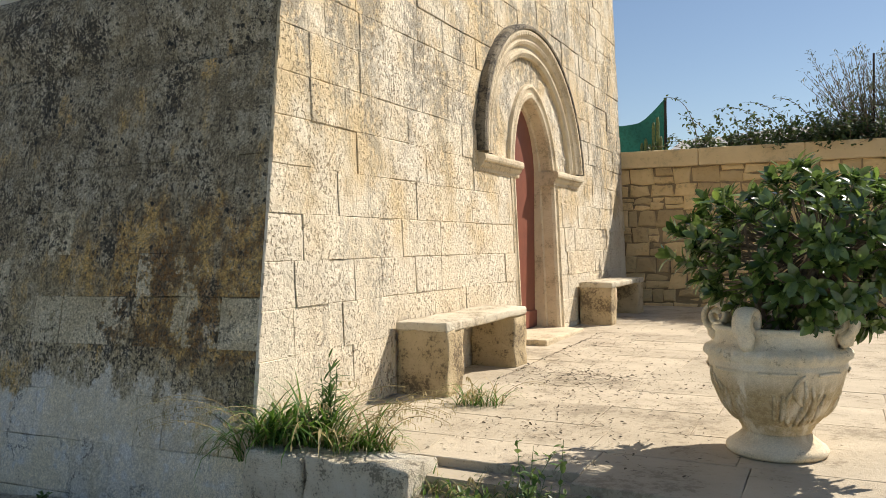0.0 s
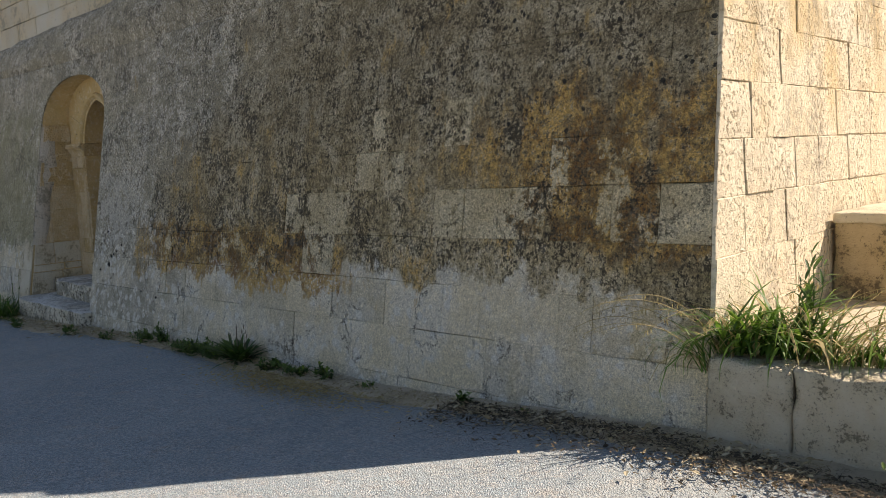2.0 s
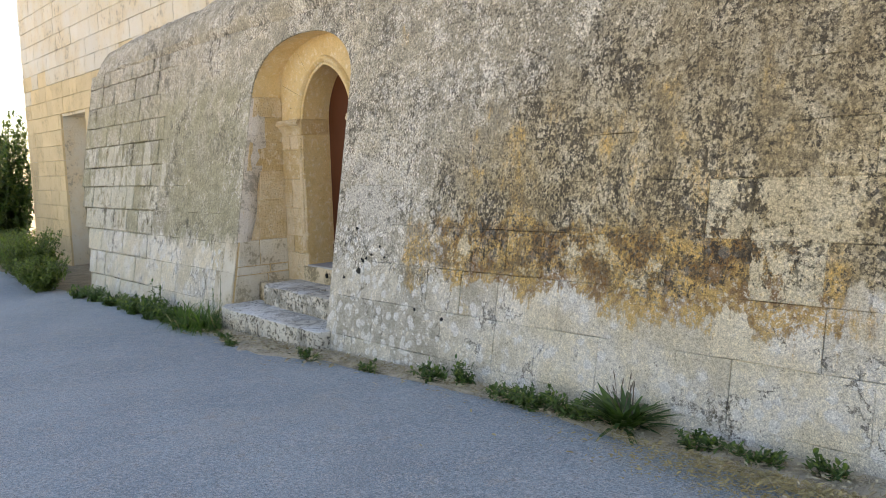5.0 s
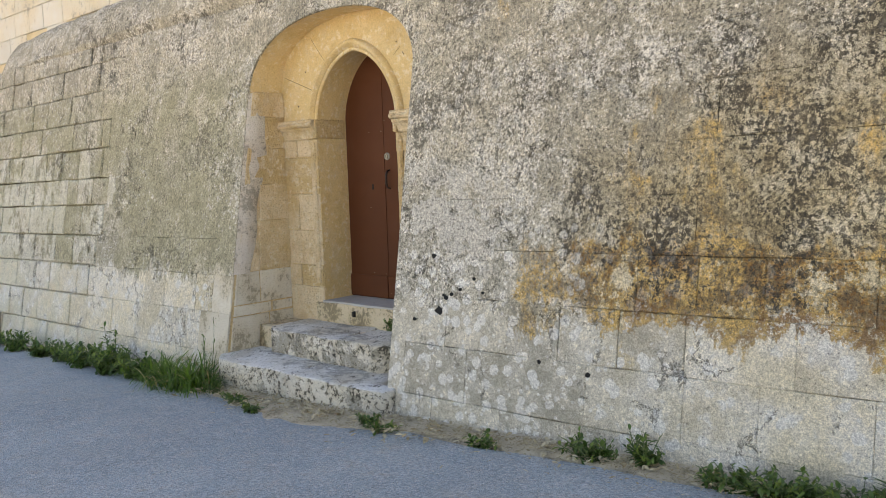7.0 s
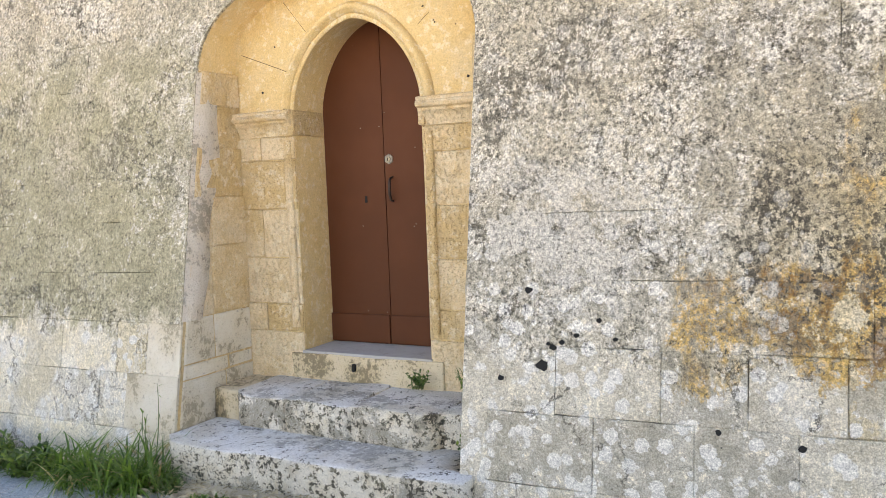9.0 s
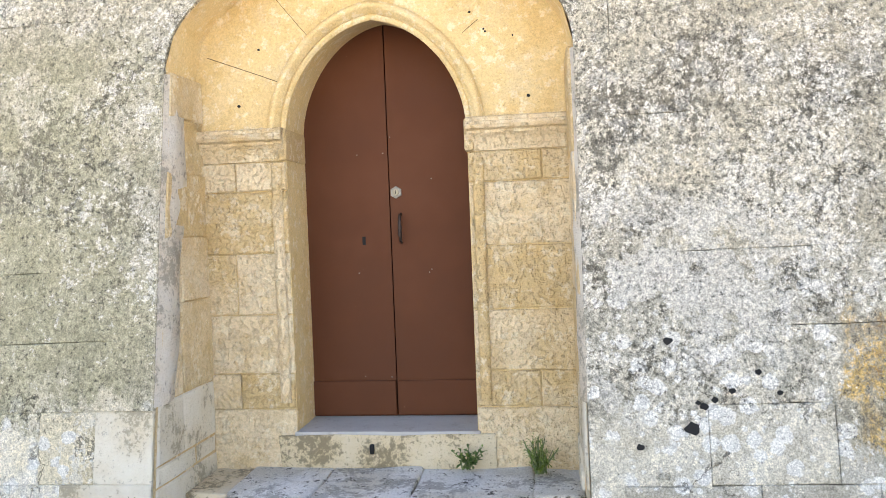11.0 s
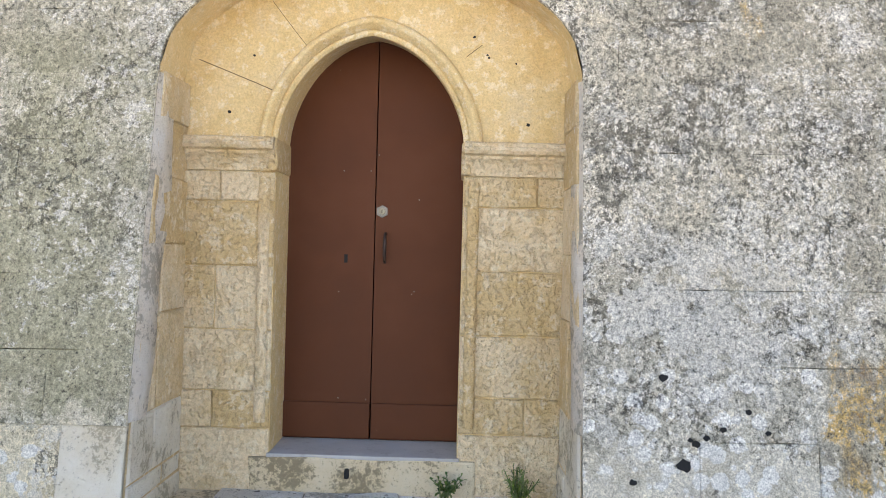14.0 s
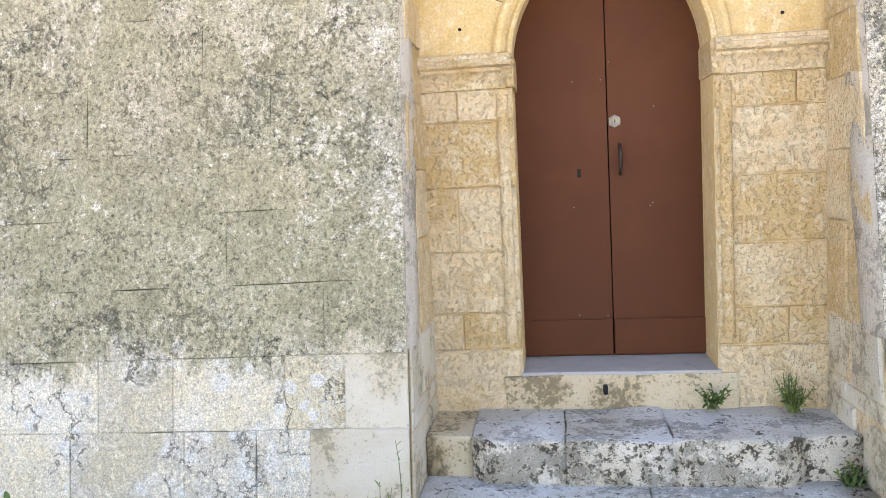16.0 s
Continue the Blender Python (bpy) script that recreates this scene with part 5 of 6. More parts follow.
# on the steps
leafy_weed("small weed growing from the door sill", (-7.16, 0.535, 0.285), 80, 12, 0.09, 0.10, 0.03, 14, None, 0.5)
leafy_weed("feathery green weed in the corner of the step", (-6.84, 0.50, 0.275), 81, 26, 0.15, 0.08, 0.03, 22, (YOUNG, YOUNG), 0.2)
leafy_weed("small weed at the edge of the step", (-6.72, 0.20, 0.07), 82, 10, 0.10, 0.06, 0.03, 12, None, 0.5)

for i, (x, y, n, h, sp) in enumerate(((-7.75, -0.38, 26, 0.05, 0.16), (-7.45, -0.46, 16, 0.04, 0.12), (-6.55, -0.30, 20, 0.08, 0.10), (-8.15, -0.30, 20, 0.10, 0.12))):
    leafy_weed("flat green weeds in the dirt before the door step", (x, y, ground_z(x) + 0.02), 84 + i, n, h, sp, 0.035, 12, None, 0.5)

# shrubs by the far end of the chapel
for i, (x, y, n, h, sp, ll) in enumerate(((-13.5, -0.45, 90, 0.50, 0.6, 0.10), (-14.7, -0.3, 110, 0.85, 0.8, 0.11), (-16.2, -0.1, 60, 0.7, 0.8, 0.12), (-17.8, 0.1, 60, 0.75, 0.9, 0.12))):
    leafy_weed("yellow-green wild shrub at the foot of the chapel wall", (x, y, ground_z(x)), 90 + i, 2 * n, h, sp, 0.7 * ll, 30, (SHRUB, YOUNG), 0.4)
for i, (x, y, h) in enumerate(((-20.6, 0.1, 2.6), (-21.6, 0.9, 3.3), (-23.0, -0.6, 3.0), (-27.0, -1.2, 3.0))):
    leafy_weed("tall dark roadside shrub", (x, y, ground_z(x)), 100 + i, 150, h, 1.1, 0.15, 60, (WEED, SHRUB), 0.45)

# fallen straw and leaves
def litter(name, label, count, seed, where, mats, size):
    rng = random.Random(seed)
    shapes = []
    for i in range(count):
        p = where(rng)
        a = rng.uniform(0, 2 * math.pi)
        d = Vector((math.cos(a), math.sin(a), rng.uniform(-0.15, 0.3)))
        ln = rng.uniform(*size)
        if rng.random() < 0.5:
            shapes.append(leaf_at(Vector(p), d, Vector((rng.uniform(-0.5, 0.5), rng.uniform(-0.5, 0.5), 1)), ln, ln * rng.uniform(0.25, 0.6), rng.uniform(-0.3, 0.3)))
        else:
            shapes.append(blade(p, a, ln * 1.5, 0.004, rng.uniform(-0.05, 0.3), rng.uniform(-0.2, 0.6), 3))
    ob = part(name, join(*shapes), mats, None)
    return tagged(ob, label, "litter", "", "stuff")


DEADLEAF = leaf("dead_leaves", (0.34, 0.26, 0.14), (0.62, 0.54, 0.37), 0.8, 0.15)
DARKLITTER = leaf("rotting_litter", (0.035, 0.027, 0.018), (0.17, 0.13, 0.08), 0.9, 0.1)


def along_wall(rng):
    x = rng.uniform(-8.2, 0.6)
    bias = 1.0 if x > -3.2 else 0.75
    y = -0.10 - abs(rng.gauss(0, 0.17)) * bias
    return (x, y, ground_z(x) + 0.043)


def at_corner(rng):
    x = rng.uniform(-1.4, 2.2)
    y = -0.12 - abs(rng.gauss(0, 0.20)) - (0.08 if x > 0.1 else 0)
    return (x, y, ground_z(x) + 0.043)


def by_steps(rng):
    x = rng.uniform(-8.4, -6.0)
    return (x, -0.24 - abs(rng.gauss(0, 0.13)), ground_z(x) + 0.043)


def heap(rng):
    x = rng.gauss(-2.75, 0.45)
    return (x, -0.30 - abs(rng.gauss(0, 0.16)), ground_z(x) + 0.043)


def on_terrace(rng):
    cx, cy, sx, sy = rng.choice(((1.15, 2.4, 0.35, 0.35), (1.0, 2.7, 0.4, 0.25), (1.9, 3.4, 0.8, 0.9), (1.4, 1.2, 0.5, 0.5), (0.7, 4.2, 0.3, 0.7)))
    x, y = rng.gauss(cx, sx), rng.gauss(cy, sy)
    x = max(x, 0.5)
    return (x, max(y, 0.4), terrace_z(y) + 0.006)


litter("leaf_litter", "pale dry leaves and straw along the wall foot", 5200, 1, along_wall, DEADLEAF, (0.012, 0.045))
litter("leaf_litter", "dark rotting litter in the corner by the kerb", 6000, 2, at_corner, DARKLITTER, (0.010, 0.034))
litter("leaf_litter", "pale leaf litter before the door steps", 700, 3, by_steps, DEADLEAF, (0.012, 0.06))
litter("straw_heap", "thin heap of straw on the lane edge", 2600, 4, heap, STRAW, (0.015, 0.035))
litter("terrace_litter", "dark grit and dry bits scattered on the terrace", 3600, 5, on_terrace, DARKLITTER, (0.008, 0.03))

# ---- urn with its shrub ----
UX, UY = 2.53, 1.02
UZ = terrace_z(UY)
urn = thing("garden_urn", "large cream cast-stone urn with scroll handles and moulded relief", "urn", (UX, UY, UZ))


def gadroon(a, h):
    if 0.475 < h < 0.535:
        return 0.009 * math.cos(a * 36)
    if 0.16 < h < 0.40:
        return 0.006 * abs(math.sin(a * 9)) * min(1, (h - 0.16) / 0.05) * min(1, (0.40 - h) / 0.06)
    return 0.0


body = [(0.0, 0.10), (0.15, 0.10), (0.162, 0.115), (0.170, 0.135), (0.176, 0.14), (0.180, 0.155), (0.196, 0.17), (0.222, 0.205), (0.250, 0.25), (0.275, 0.30), (0.296, 0.35), (0.312, 0.40), (0.320, 0.43), (0.325, 0.435), (0.326, 0.455), (0.322, 0.46),
        (0.326, 0.475), (0.338, 0.49), (0.341, 0.508), (0.334, 0.525), (0.318, 0.538), (0.300, 0.545), (0.292, 0.56), (0.288, 0.59), (0.294, 0.605), (0.304, 0.612), (0.304, 0.628), (0.296, 0.634), (0.262, 0.634), (0.255, 0.60), (0.25, 0.57)]
bowl = part("bowl", lathe(body, (UX, UY, UZ), 176, gadroon), URNSTONE, urn, "", True)
foot = [(0.0, 0.0), (0.225, 0.0), (0.238, 0.012), (0.240, 0.03), (0.230, 0.045), (0.212, 0.052), (0.206, 0.062), (0.190, 0.075), (0.172, 0.09), (0.160, 0.11), (0.0, 0.11)]
part("foot", lathe(foot, (UX, UY, UZ), 64), URNSTONE, urn, "", True)
soil = [(0.0, 0.585), (0.14, 0.59), (0.256, 0.58)]
part("soil", lathe(soil[::-1], (UX, UY, UZ), 32), EARTH, urn, "dry earth")


def scroll(angle):
    """A rolled handle on the shoulder: a spiral band."""
    out = Vector((math.cos(angle), math.sin(angle), 0))
    across = Vector((-out.y, out.x, 0))
    shapes = []
    rows = []
    for i in range(46):
        f = i / 45
        th = -1.2 + f * 10.2
        r = 0.074 * (1 - 0.80 * f)
        c = out * 0.305 + Vector((0, 0, 0.665))
        centre = Vector((UX, UY, UZ)) + c + out * (r * math.cos(th)) + Vector((0, 0, r * math.sin(th)))
        w = 0.046 * (1 - 0.30 * f)
        inn = (out * math.cos(th) + Vector((0, 0, math.sin(th)))) * 0.010
        rows.append([centre - across * w - inn, centre - across * w + inn, centre - across * w * 0.4 + inn * 1.7, centre + across * w * 0.4 + inn * 1.7, centre + across * w + inn, centre + across * w - inn])
    shapes.append(ribbon(rows, True))
    o = Vector((UX, UY, UZ))
    shapes.append(tube([o + out * 0.30 + Vector((0, 0, 0.535)), o + out * 0.325 + Vector((0, 0, 0.57)), o + out * 0.335 + Vector((0, 0, 0.61)), o + out * 0.32 + Vector((0, 0, 0.64))], [0.03, 0.038, 0.04, 0.03], 8))
    return join(*shapes)


for a in (-0.35, 1.22, 2.79, 4.36):
    part("scroll_handle", scroll(a), URNSTONE, urn, "scrolled volute handle", True)
# relief panels: a framed band and trailing acanthus leaves on the bowl
def on_bowl(a, h, out=0.006):
    r = float(np.interp(h, [q[1] for q in body[3:18]], [q[0] for q in body[3:18]])) + out
    return Vector((UX + r * math.cos(a), UY + r * math.sin(a), UZ + h))


for k in range(4):
    a0 = -0.35 + math.pi / 4 + k * math.pi / 2
    for name, lo, hi in (("relief_band", a0 - 0.62, a0 - 0.10), ("relief_band", a0 + 0.22, a0 + 0.62)):
        rows = [[on_bowl(a, 0.418, 0.002), on_bowl(a, 0.420, 0.009), on_bowl(a, 0.436, 0.009), on_bowl(a, 0.438, 0.002)] for a in np.linspace(lo, hi, 14)]
        part(name, ribbon(rows), URNSTONE, bowl, "", True)
    pieces = []
    for j, (da, h0, h1, bend) in enumerate(((0.0, 0.17, 0.40, 0.10), (-0.12, 0.17, 0.36, -0.10), (0.13, 0.17, 0.37, 0.12), (0.05, 0.28, 0.43, -0.16), (-0.30, 0.19, 0.33, 0.05), (0.32, 0.19, 0.34, -0.05), (-0.42, 0.19, 0.33, 0.03), (0.44, 0.19, 0.33, -0.03))):
        pts = [on_bowl(a0 + da + bend * math.sin(f * 3.0), h0 + (h1 - h0) * f, 0.004) for f in np.linspace(0, 1, 8)]
        pieces.append(tube(pts, [0.007, 0.013, 0.016, 0.016, 0.014, 0.012, 0.010, 0.004], 6))
    part("relief_leaf", join(*pieces), URNSTONE, bowl, "moulded leaf relief", True)

shrub = thing("potted_shrub", "dense glossy dark green evergreen shrub growing in the urn", "shrub", (UX, UY, UZ + 0.585))
rng = random.Random(77)
CC = Vector((2.70, 1.10, UZ + 1.01))
stems, leaves, young = [], [], []
tips = []
while len(tips) < 340:
    d = rand_dir(rng, 0.15)
    k = rng.uniform(0.45, 1.0) ** 0.5
    lump = 1.0 + 0.28 * noise.noise(d * 2.3 + Vector((4, 1, 7)))
    p = CC + Vector((d.x * 0.66, d.y * 0.56, d.z * 0.40)) * k * lump
    if p.z > UZ + 0.55:
        tips.append(p)
for i in range(9):
    b = Vector((UX + rng.uniform(-0.09, 0.09), UY + rng.uniform(-0.09, 0.09), UZ + 0.57))
    e = CC + Vector((rng.uniform(-0.4, 0.4), rng.uniform(-0.3, 0.3), rng.uniform(-0.05, 0.25)))
    m = (b + e) / 2 + Vector((rng.uniform(-0.06, 0.06), rng.uniform(-0.06, 0.06), 0.05))
    pts = [b * (1 - f) ** 2 + m * (2 * f * (1 - f)) + e * f * f for f in np.linspace(0, 1, 8)]
    stems.append(tube(pts, [0.013 - 0.0012 * j for j in range(8)], 6))
for p in tips:
    out = (p - CC)
    out = Vector((out.x, out.y, out.z + 0.15)).normalized()
    q = p - out * 0.16
    stems.append(tube([CC + (q - CC) * 0.35, q, p], [0.005, 0.0035, 0.002], 4))
    count = rng.randint(8, 13)
    turn = rng.uniform(0, 6)
    side = out.cross(Vector((0.2, 0.1, 1))).normalized()
    up = side.cross(out)
    for j in range(count):
        a = turn + j * 2.4
        tilt = rng.uniform(0.35, 1.25)
        d = out * math.cos(tilt) + (side * math.cos(a) + up * math.sin(a)) * math.sin(tilt)
        ln = rng.uniform(0.06, 0.105)
        shape = leaf_at(p - out * rng.uniform(0, 0.05), d, out + Vector((0, 0, 0.4)), ln, ln * rng.uniform(0.38, 0.5), rng.uniform(0.05, 0.3))
        (young if p.z > CC.z + 0.2 and rng.random() < 0.16 else leaves).append(shape)
part("stem", join(*stems), BARK, shrub, "thin brown stems", True)
part("leaves", join(*leaves), GLOSSY, shrub, "", True)
part("young_leaves", join(*young), YOUNG, shrub, "bright green young leaves", True)

# ---- behind the yard wall ----
rng = random.Random(90)
NET = leaf("green_shade_net", (0.008, 0.060, 0.048), (0.012, 0.085, 0.062), 0.7, 0.35)
net = thing("shade_net", "green shade netting draped from a thin post", "netting", (0.46, 9.25, 2.9))
part("post", tube([(0.46, 9.25, 2.6), (0.465, 9.25, 3.82)], [0.02, 0.018], 8), IRON, net)
rows = []
for i in range(15):
    f = i / 14
    x = -0.9 + 1.36 * f
    top = 3.46 + 0.34 * max(0, (f - 0.72) / 0.28) ** 1.4 + 0.03 * math.sin(9 * f)
    rows.append([(x + 0.02 * math.sin(7 * f + k), 9.25 + 0.04 * math.sin(11 * f + k * 0.9), 2.6 + (top - 2.6) * k / 6) for k in range(7)])
for i in range(1, 5):
    f = i / 4
    rows.append([(0.46 + 0.05 * f + 0.012 * math.sin(5 * f + k), 9.25 + 0.03 * math.sin(9 * f + k), 2.6 + (3.75 - 0.95 * f - 2.6) * k / 6) for k in range(7)])
part("netting", ribbon(rows), NET, net, "", True)
CACTUS = plain("cactus_green", (0.13, 0.17, 0.06), 0.7, 0.0, 0.3, 30, 0.003)
cactus = thing("column_cactus", "small clump of ribbed column cacti behind the wall", "cactus", (0.3, 9.0, 2.9))
for x, h in ((0.16, 3.12), (0.22, 3.18), (0.27, 3.10), (0.33, 3.42), (0.39, 3.50), (0.44, 3.2)):
    prof = [(0.022, 2.6), (0.024, h - 0.08), (0.020, h - 0.03), (0.010, h), (0.0, h + 0.004)]
    part("column", lathe(prof, (x, 9.02 + rng.uniform(-0.03, 0.03), 0), 24, lambda a, hh: 0.003 * math.cos(a * 8)), CACTUS, cactus, "", True)
SHEET = plain("dark_sheet_metal", (0.035, 0.037, 0.042), 0.6, 0.3, 0.3, 12)
shed = thing("shed_roof", "dark corrugated sheet roof of a low shed beyond the wall", "roof", (1.6, 11.5, 2.6))
rows = []
for k in range(61):
    x = 0.2 + 3.2 * k / 60
    dz = 0.02 * math.cos(k * math.pi)
    rows.append([(x, 10.4, 3.02 + dz + 0.05 * x), (x, 12.4, 3.52 + dz + 0.06 * x)])
part("sheet", ribbon(rows), SHEET, shed)
bm = bmesh.new()
box(bm, 0.25, 3.3, 10.5, 12.3, 0.2, 3.02)
part("shed_wall", bm, MORTAR, shed)
for k in range(14):
    bm = bmesh.new()
    bmesh.ops.create_uvsphere(bm, u_segments=8, v_segments=5, radius=0.022, matrix=Matrix.Translation((0.7 + 0.17 * k, 10.75, 3.16 + 0.0085 * k)))
    part("roof_bolt", bm, plain("white_cap", (0.7, 0.7, 0.68), 0.5) if k == 0 else bpy.data.materials["white_cap"], shed)


def creeper(x0, x1, seed, count):
    rng = random.Random(seed)
    c = thing("climbing_vine", "tangled leafy vine spilling over the coping of the boundary wall", "vine", ((x0 + x1) / 2, 9.0, 2.95))
    stems, leaves = [], []
    for i in range(count):
        x = rng.uniform(x0, x1)
        p = Vector((x, rng.uniform(8.80, 9.2), 2.92))
        d = Vector((rng.uniform(-1, 1), rng.uniform(-0.4, 0.3), rng.uniform(0.1, 1.3))).normalized()
        pts = []
        ln = rng.uniform(0.25, 0.75)
        for k in range(8):
            pts.append(p.copy())
            p += d * ln / 7
            d = (d + rand_dir(rng) * 0.35 + Vector((0, 0, -0.12))).normalized()
        stems.append(tube(pts, [0.005 - 0.0005 * k for k in range(8)], 4))
        for k in range(30):
            q = pts[rng.randint(1, 7)] + rand_dir(rng) * 0.05
            leaves.append(leaf_at(q, rand_dir(rng, 0.2), Vector((0, -0.5, 1)), rng.uniform(0.035, 0.08), rng.uniform(0.03, 0.055)))
    part("stem", join(*stems), BARK, c, "", True)
    part("leaves", join(*leaves), IVY, c, "", True)


creeper(0.75, 1.7, 1, 26)
creeper(1.6, 2.8, 2, 70)
creeper(2.5, 4.2, 3, 110)
# long bare bramble shoots
bramble = thing("bramble", "thin bramble shoots arching over the wall", "bramble", (0.9, 9.0, 2.95))
shoots, buds = [], []
rng = random.Random(5)
for base, tip, lift in (((1.0, 9.0, 2.9), (0.52, 9.0, 3.78), 0.45), ((1.15, 9.05, 2.9), (0.75, 9.0, 3.5), 0.2), ((2.0, 9.0, 3.0), (1.25, 9.0, 3.55), 0.35), ((2.3, 9.1, 3.0), (1.6, 9.0, 3.62), 0.3), ((2.6, 9.1, 3.0), (2.0, 9.05, 3.66), 0.3)):
    b, e = Vector(base), Vector(tip)
    m = (b + e) / 2 + Vector((0.15, 0, lift))
    pts = [b * (1 - f) ** 2 + m * (2 * f * (1 - f)) + e * f * f for f in np.linspace(0, 1, 12)]
    shoots.append(tube(pts, [0.008 - 0.0005 * k for k in range(12)], 5))
    for k in range(22):
        q = pts[rng.randint(3, 11)] + rand_dir(rng) * 0.03
        buds.append(leaf_at(q, rand_dir(rng), Vector((0, 0, 1)), rng.uniform(0.03, 0.07), rng.uniform(0.025, 0.05)))
part("shoot", join(*shoots), BARK, bramble, "", True)
part("leaves", join(*buds), IVY, bramble, "", True)
# grey shrub
tree = thing("olive_shrub", "grey-green twiggy olive shrub behind the boundary wall", "shrub", (3.3, 9.6, 2.2))
rng = random.Random(12)
twigs, leaves = [], []
for i in range(190):
    b = Vector((3.3 + rng.uniform(-0.25, 0.45), 9.6 + rng.uniform(-0.2, 0.2), 2.6))
    e = Vector((3.25 + rng.gauss(0.1, 0.55), 9.5 + rng.gauss(0, 0.35), rng.uniform(3.3, 4.35)))
    if e.x < 2.1 + (e.z - 3.3) * 0.35:
        e.x = 2.7 + rng.uniform(0, 0.5)
    m = (b + e) / 2 + rand_dir(rng) * 0.12
    pts = [b * (1 - f) ** 2 + m * (2 * f * (1 - f)) + e * f * f for f in np.linspace(0, 1, 8)]
    twigs.append(tube(pts, [0.010 - 0.0011 * k for k in range(8)], 4))
    for k in range(34):
        j = rng.randint(3, 7)
        q = pts[j] + rand_dir(rng) * 0.05
        d = (pts[j] - pts[j - 1]).normalized() + rand_dir(rng) * 0.9
        leaves.append(leaf_at(q, d, Vector((0, 0, 1)), rng.uniform(0.04, 0.08), rng.uniform(0.010, 0.018)))
part("branch", join(*twigs), BARK, tree, "", True)
part("leaves", join(*leaves), OLIVE, tree, "", True)
pole = thing("thin_post", "thin dark metal post behind the shrub", "post", (3.25, 9.4, 2.6))
part("shaft", tube([(3.28, 9.4, 2.4), (3.28, 9.4, 4.22)], 0.014, 8), IRON, pole)

# pits bored in the south wall: slightly raised discs, their shade put into the black colour
rng = random.Random(3)
for x, z, r in ((-6.274, 0.569, 0.024), (-6.346, 0.885, 0.015), (-6.23, 0.647, 0.013), (-6.466, 0.502, 0.013), (-6.127, 0.702, 0.011), (-6.19, 0.669, 0.011), (-6.031, 0.767, 0.011), (-5.96, 0.693, 0.010), (-6.25, 0.66, 0.009), (-5.25, 0.33, 0.013), (-5.55, 0.36, 0.011)):
    pts = [(x + r * rng.uniform(0.7, 1.2) * math.cos(a) * 1.15, z + r * rng.uniform(0.7, 1.2) * math.sin(a)) for a in np.linspace(0, 2 * math.pi, 11)[:-1]]
    verts = [side_face(u, v, 0.004) for u, v in pts] + [side_face(u, v, -0.004) for u, v in pts]
    n = len(pts)
    part("pit", (verts, [tuple(range(n))] + [(i, n + i, n + (i + 1) % n, (i + 1) % n) for i in range(n)]), HOLE_SHADE, south)

# ---- stones of walls and paving ----
rng = random.Random(11)
# battered south wall: the courses follow the lane's slope
COURSES = (-0.46, -0.19, 0.08, 0.385, 0.67, 0.946, 1.235, 1.49, 1.77, 2.04, 2.32, 2.60, 2.80)
# stones told apart by their skin: course, from, to, look
MARKED = {
    5: ((-3.355, -3.11, "worn"), (-3.11, -2.80, "bare"), (-2.80, -2.42, "worn"), (-1.80, -1.56, "bare"), (-1.56, -1.295, "bare"), (-1.295, -0.92, "worn"), (-0.92, -0.55, "rust"), (-0.55, -0.29, "worn"), (-0.29, 0.0, "bare")),
    6: ((-2.80, -2.58, "worn"), (-2.58, -2.33, "bare"), (-2.33, -2.10, "worn"), (-0.95, -0.45, "rust")),
    4: ((-5.40, -5.02, "worn"), (-5.02, -4.71, "rust"), (-4.71, -4.40, "rust"), (-4.40, -3.95, "rust"), (-3.95, -3.55, "rust"), (-3.10, -2.75, "worn")),
    2: ((-8.76, -8.37, "quoin"),),
    3: ((-8.86, -8.62, "bare"), (-8.62, -8.37, "quoin"), (-5.10, -4.75, "worn"), (-0.62, -0.394, "worn"), (-0.394, -0.195, "bare"), (-0.195, 0.0, "worn")),
    7: ((-2.42, -2.25, "worn"), (-1.75, -1.55, "worn")),
}
SKINS = {"worn": LICHEN_WORN, "bare": LICHEN_BARE, "rust": LICHEN_RUST, "": LICHEN, "pale": LICHEN_PALE, "quoin": QUOIN}


def drift(x):
    return float(np.interp(x, (-13.5, -8.6, -6.4, -5.0, 0.0), (-0.07, -0.02, -0.02, 0.0, 0.085)))


def coursed_face(u, v, w):
    return side_face(u, min(v + drift(u), 2.722), w)


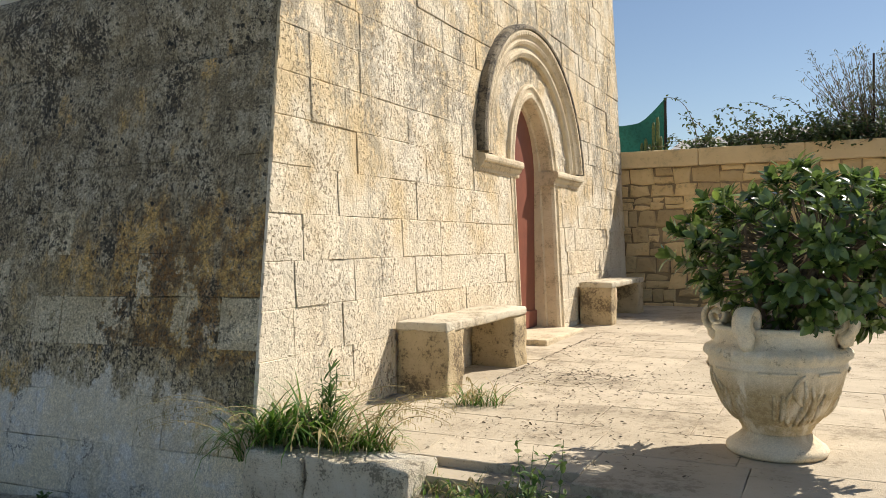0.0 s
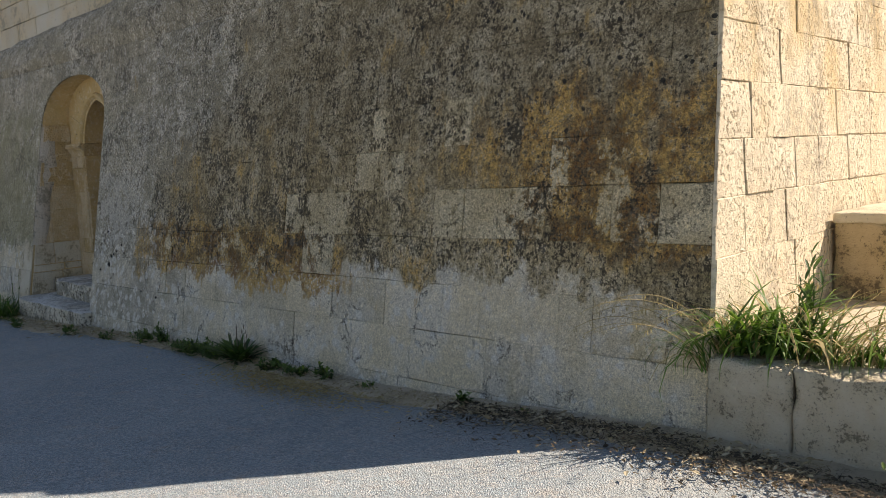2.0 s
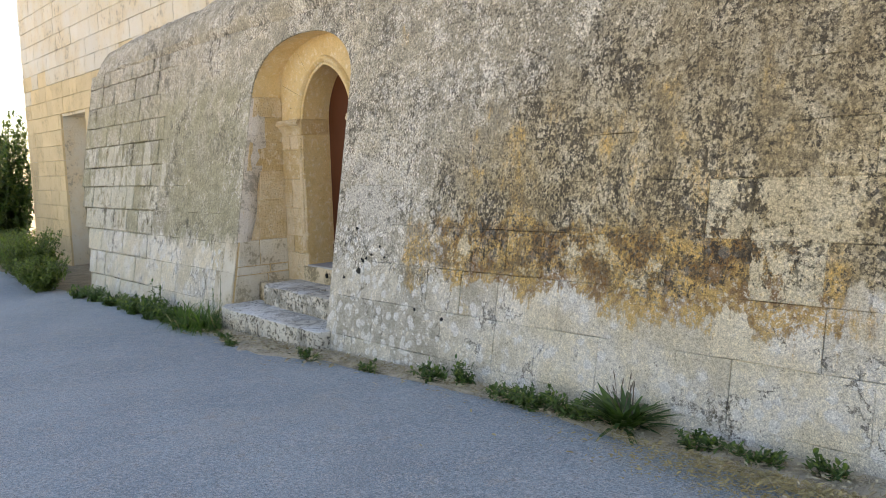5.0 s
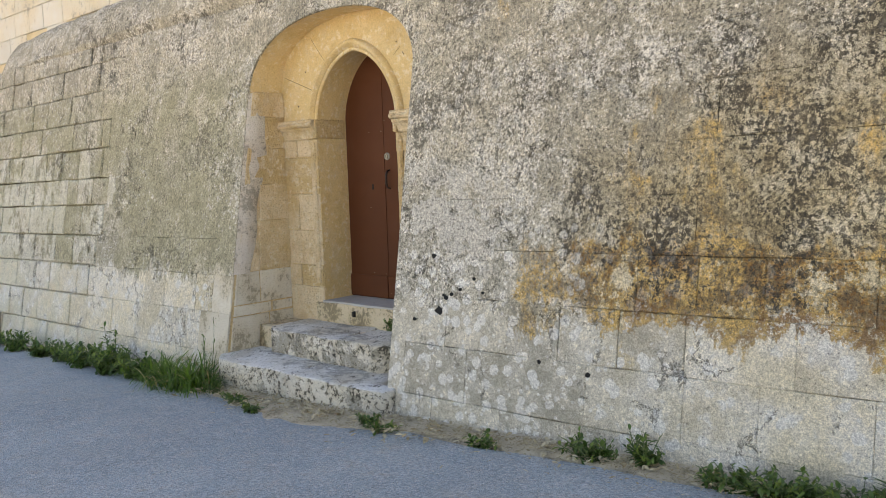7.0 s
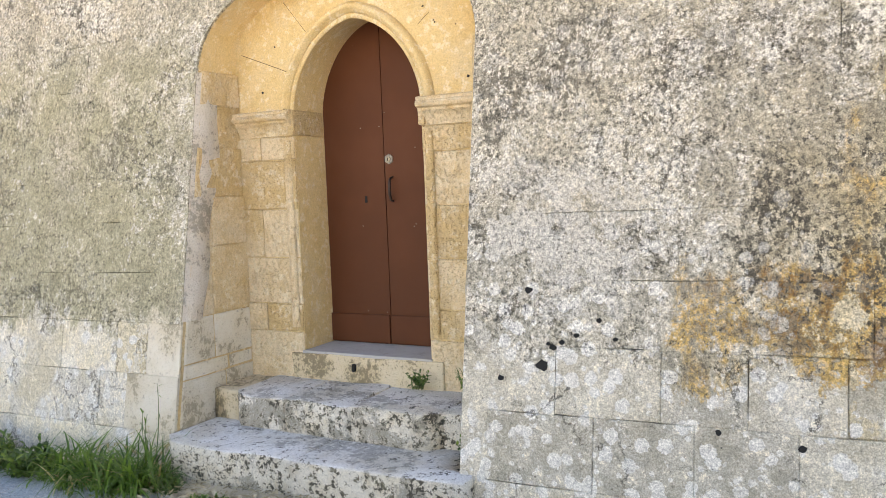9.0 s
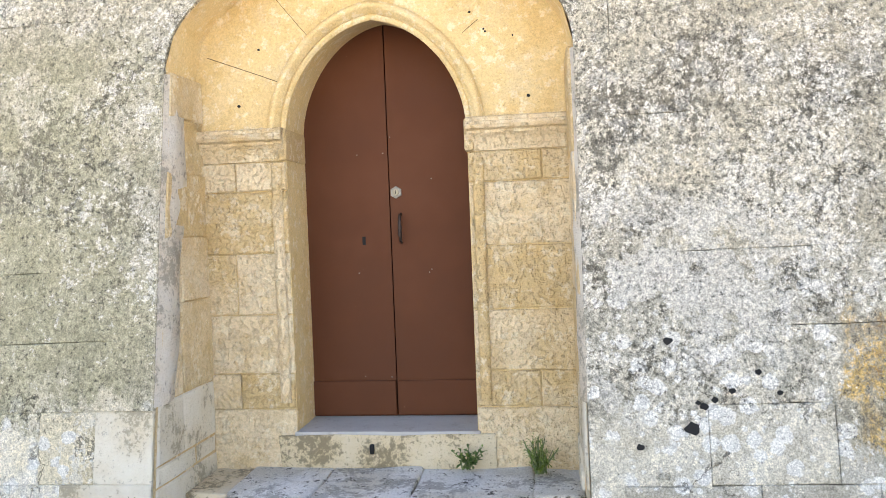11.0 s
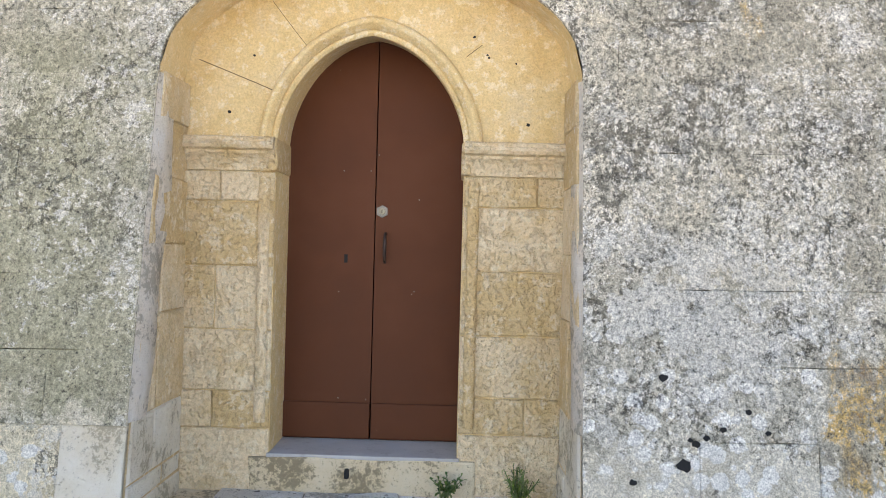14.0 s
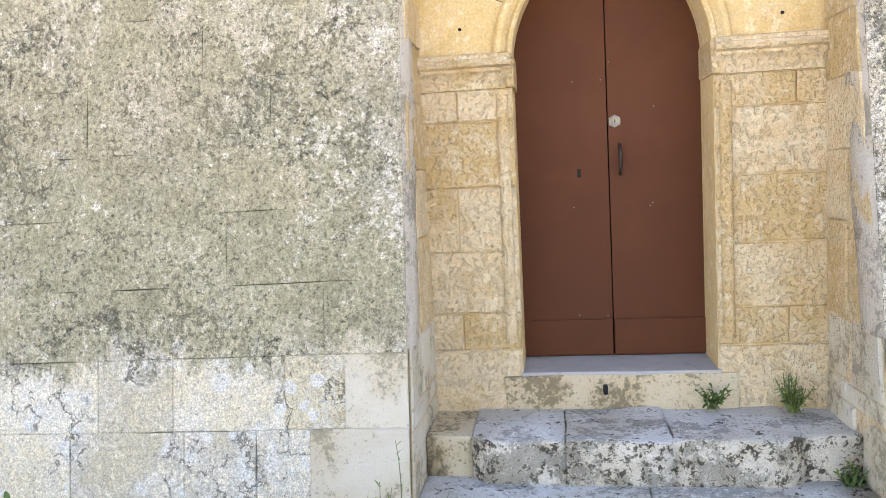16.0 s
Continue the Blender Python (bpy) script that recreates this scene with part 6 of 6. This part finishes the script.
for k, (v0, v1) in enumerate(zip(COURSES, COURSES[1:])):
    start = wall_end((v0 + v1) / 2 - 0.06)
    edges = [(start, "")]
    fill_to = []
    for a, b, skin in MARKED.get(k, ()) + ((0.0, 0.0, ""),):
        if a - edges[-1][0] > 0.05:
            first = bond(edges[-1][0], min(a, -10.7 + rng.uniform(-0.2, 0.2)), (0.20, 0.44), rng) if edges[-1][0] < -11 else []
            at = first[-1][1] if first else edges[-1][0]
            fill_to += [(p, q, "pale" if k < 8 and rng.random() < 0.75 else "") for p, q in first]
            if a - at > 0.05:
                fill_to += [(p, q, "pale" if q < -9.8 and k < 7 and rng.random() < 0.4 else "") for p, q in bond(at, a, (0.28, 0.66), rng)]
        if b > a:
            fill_to.append((a, b, skin))
        edges.append((b, skin))
    for a, b, skin in fill_to:
        far = b < -10.4
        joint, bevel, bulge = (0.0, 0.0022, 0.0022) if v0 > 0.6 else (rng.choice((0.0, 0.0, 0.0006, 0.0015)), 0.004, 0.003)
        if skin in ("bare", "worn", "rust", "quoin"):
            joint, bevel, bulge = 0.0, rng.uniform(0.004, 0.008), 0.005
        if far:
            joint, bevel, bulge = rng.choice((0.003, 0.006)), 0.010, 0.010
        sk = SKINS[skin]
        d = drift((a + b) / 2)
        half = max(niche_half(v0 + d), niche_half(v1 + d))
        if not (b > NX - half and a < NX + half):
            out = [(a, v0), (b, v0), (b, v1), (a, v1)]
            if b >= -0.001:
                out = [(a, v0), (0.04 - 0.045 * (v0 + 0.085), v0), (0.04 - 0.045 * (v1 + 0.085), v1), (a, v1)]
            lay(south, "stone", out, coursed_face, sk, rng, joint, 0.05, bevel, bulge)
            continue
        cuts = [(a, min(b, NX))] if a < NX else []
        if b > NX:
            cuts.append((max(a, NX), b))
        for p, q in cuts:
            left = q <= NX + 1e-6
            line = []
            apex = NICHE_SPRING + NICHE_RISE
            low, top = v0 - 0.02, min(v1 - 0.02, 2.722)
            levels = sorted({*(low + (top - low) * f for f in np.linspace(0, 1, 25)), *(w for w in (apex - 0.03, apex - 0.012, apex - 0.004, apex) if low < w < top)})
            for v in levels:
                h = niche_half(v)
                line.append((min(q, NX - h), v) if left else (max(p, NX + h), v))
            if left:
                line = [(u, v) for u, v in line if u > p + 0.001]
                outline = [(p, line[0][1])] + line + [(p, top)] if line else []
            else:
                line = [(u, v) for u, v in line if u < q - 0.001]
                outline = [(q, line[0][1]), (q, top)] + line[::-1] if line else []
            if len(line) < 2:
                continue
            part("stone", cheek(outline, side_face, 0.018), sk, south)

# west front
for v0, v1 in courses(0.16, 5.75, 0.272, rng, 0.012):
    start = -0.04 + 0.167 * v0 + 0.004 if v0 < 3.1 else 0.96
    end0 = -0.04 + 0.167 * v1 + 0.004 if v0 < 3.1 else 0.96
    for k, (a, b) in enumerate(bond(start, 8.6, (0.30, 0.62), rng)):
        vm = (v0 + v1) / 2
        hole = 0.0
        if v1 < PORTAL_SPRING + 0.1:
            hole = PORTAL_HALF + 0.14
        elif vm < PORTAL_SPRING + 1.35:
            hole = 1.40 * math.sqrt(max(0.0, 1 - (min(max(vm - PORTAL_SPRING - 0.06, 0) / 1.30, 1)) ** 2))
        for p, q in ((a, min(b, PORTAL_Y - hole)), (max(a, PORTAL_Y + hole), b)) if hole else ((a, b),):
            if q - p < 0.03:
                continue
            out = [(p, v0), (q, v0), (q, v1), (p if k else end0, v1)]
            lay(front, "stone", out, front_face, TOOLED, rng, 0.0, 0.022 if k == 0 else 0.06, rng.uniform(0.002, 0.008), 0.006)

# the upper wall where it shows past and over the shoulder
for v0, v1 in courses(-0.4, 5.4, 0.29, rng, 0.01):
    for a, b in bond(UP_END, -7.0, (0.38, 0.70), rng):
        if b > WALL_END + 0.1 and v1 < 3.0:
            continue
        for p, q in ((a, min(b, OPEN_X0)), (max(a, OPEN_X1), b)) if v1 < OPEN_TOP + 0.1 else ((a, b),):
            if q - p > 0.03:
                lay(upper, "stone", [(p, v0), (q, v0), (q, v1), (p, v1)], upper_face, UPPER_GOLD if v1 < 3.0 + 0.5 * rng.random() else UPPER, rng, rng.choice((0.001, 0.003, 0.005)), 0.06, 0.006, 0.004)

# rubble of the yard wall
def yard_face(u, v, w):
    return (u, YARD_Y + 0.03 - w, v)


for v0, v1 in courses(0.55, 2.72, 0.205, rng, 0.05):
    for a, b in bond(-0.3, 6.5, (0.16, 0.42), rng):
        j = lambda: rng.uniform(-0.034, 0.034)
        vm = v0 + (v1 - v0) * rng.uniform(0.35, 0.65)
        for c, d in ((v0, vm), (vm, v1)) if rng.random() < 0.22 else ((v0, v1),):
            um = (a + b) / 2
            out = [(a + j() * 0.8, c + j() * 0.6), (um + j(), c + j() * 0.5), (b + j() * 0.8, c + j() * 0.6), (b + j() * 0.8, d + j() * 0.6), (um + j(), d + j() * 0.5), (a + j() * 0.8, d + j() * 0.6)]
            lay(yard, "stone", out, yard_face, RUBBLE, rng, 0.008, 0.07, 0.014, 0.022)
for a, b in ((-0.3, 1.02), (1.025, 2.42), (2.425, 3.8), (3.805, 5.2), (5.205, 6.8)):
    bm = bmesh.new()
    box(bm, a, b, YARD_Y - 0.04, YARD_Y + 0.47, 2.715, 2.965, 0.02)
    roughen(bm, 0.006, 3, a)
    part("coping_stone", bm, COPING, yard)

# flags of the terrace
def flag_place(u, v, w):
    return (u, v, terrace_z(v) + w)


for v0, v1 in courses(0.12, 8.7, 0.52, rng, 0.05):
    x0 = 1.03 if v1 < 0.3 else 0.05
    for a, b in bond(0.03 if v0 > 0.25 else 0.05, 8.9, (0.55, 1.0), rng):
        if v0 < 0.2 and a < 1.0:
            lay(terrace, "flag", [(a, 0.27), (b, 0.27), (b, v1), (a, v1)], flag_place, PAVING, rng, rng.choice((0.0, 0.0008, 0.0015)), 0.05, 0.004, 0.002)
        else:
            lay(terrace, "flag", [(a, v0), (b, v0), (b, v1), (a, v1)], flag_place, PAVING, rng, rng.choice((0.0, 0.0008, 0.0015)), 0.05, 0.004, 0.002)
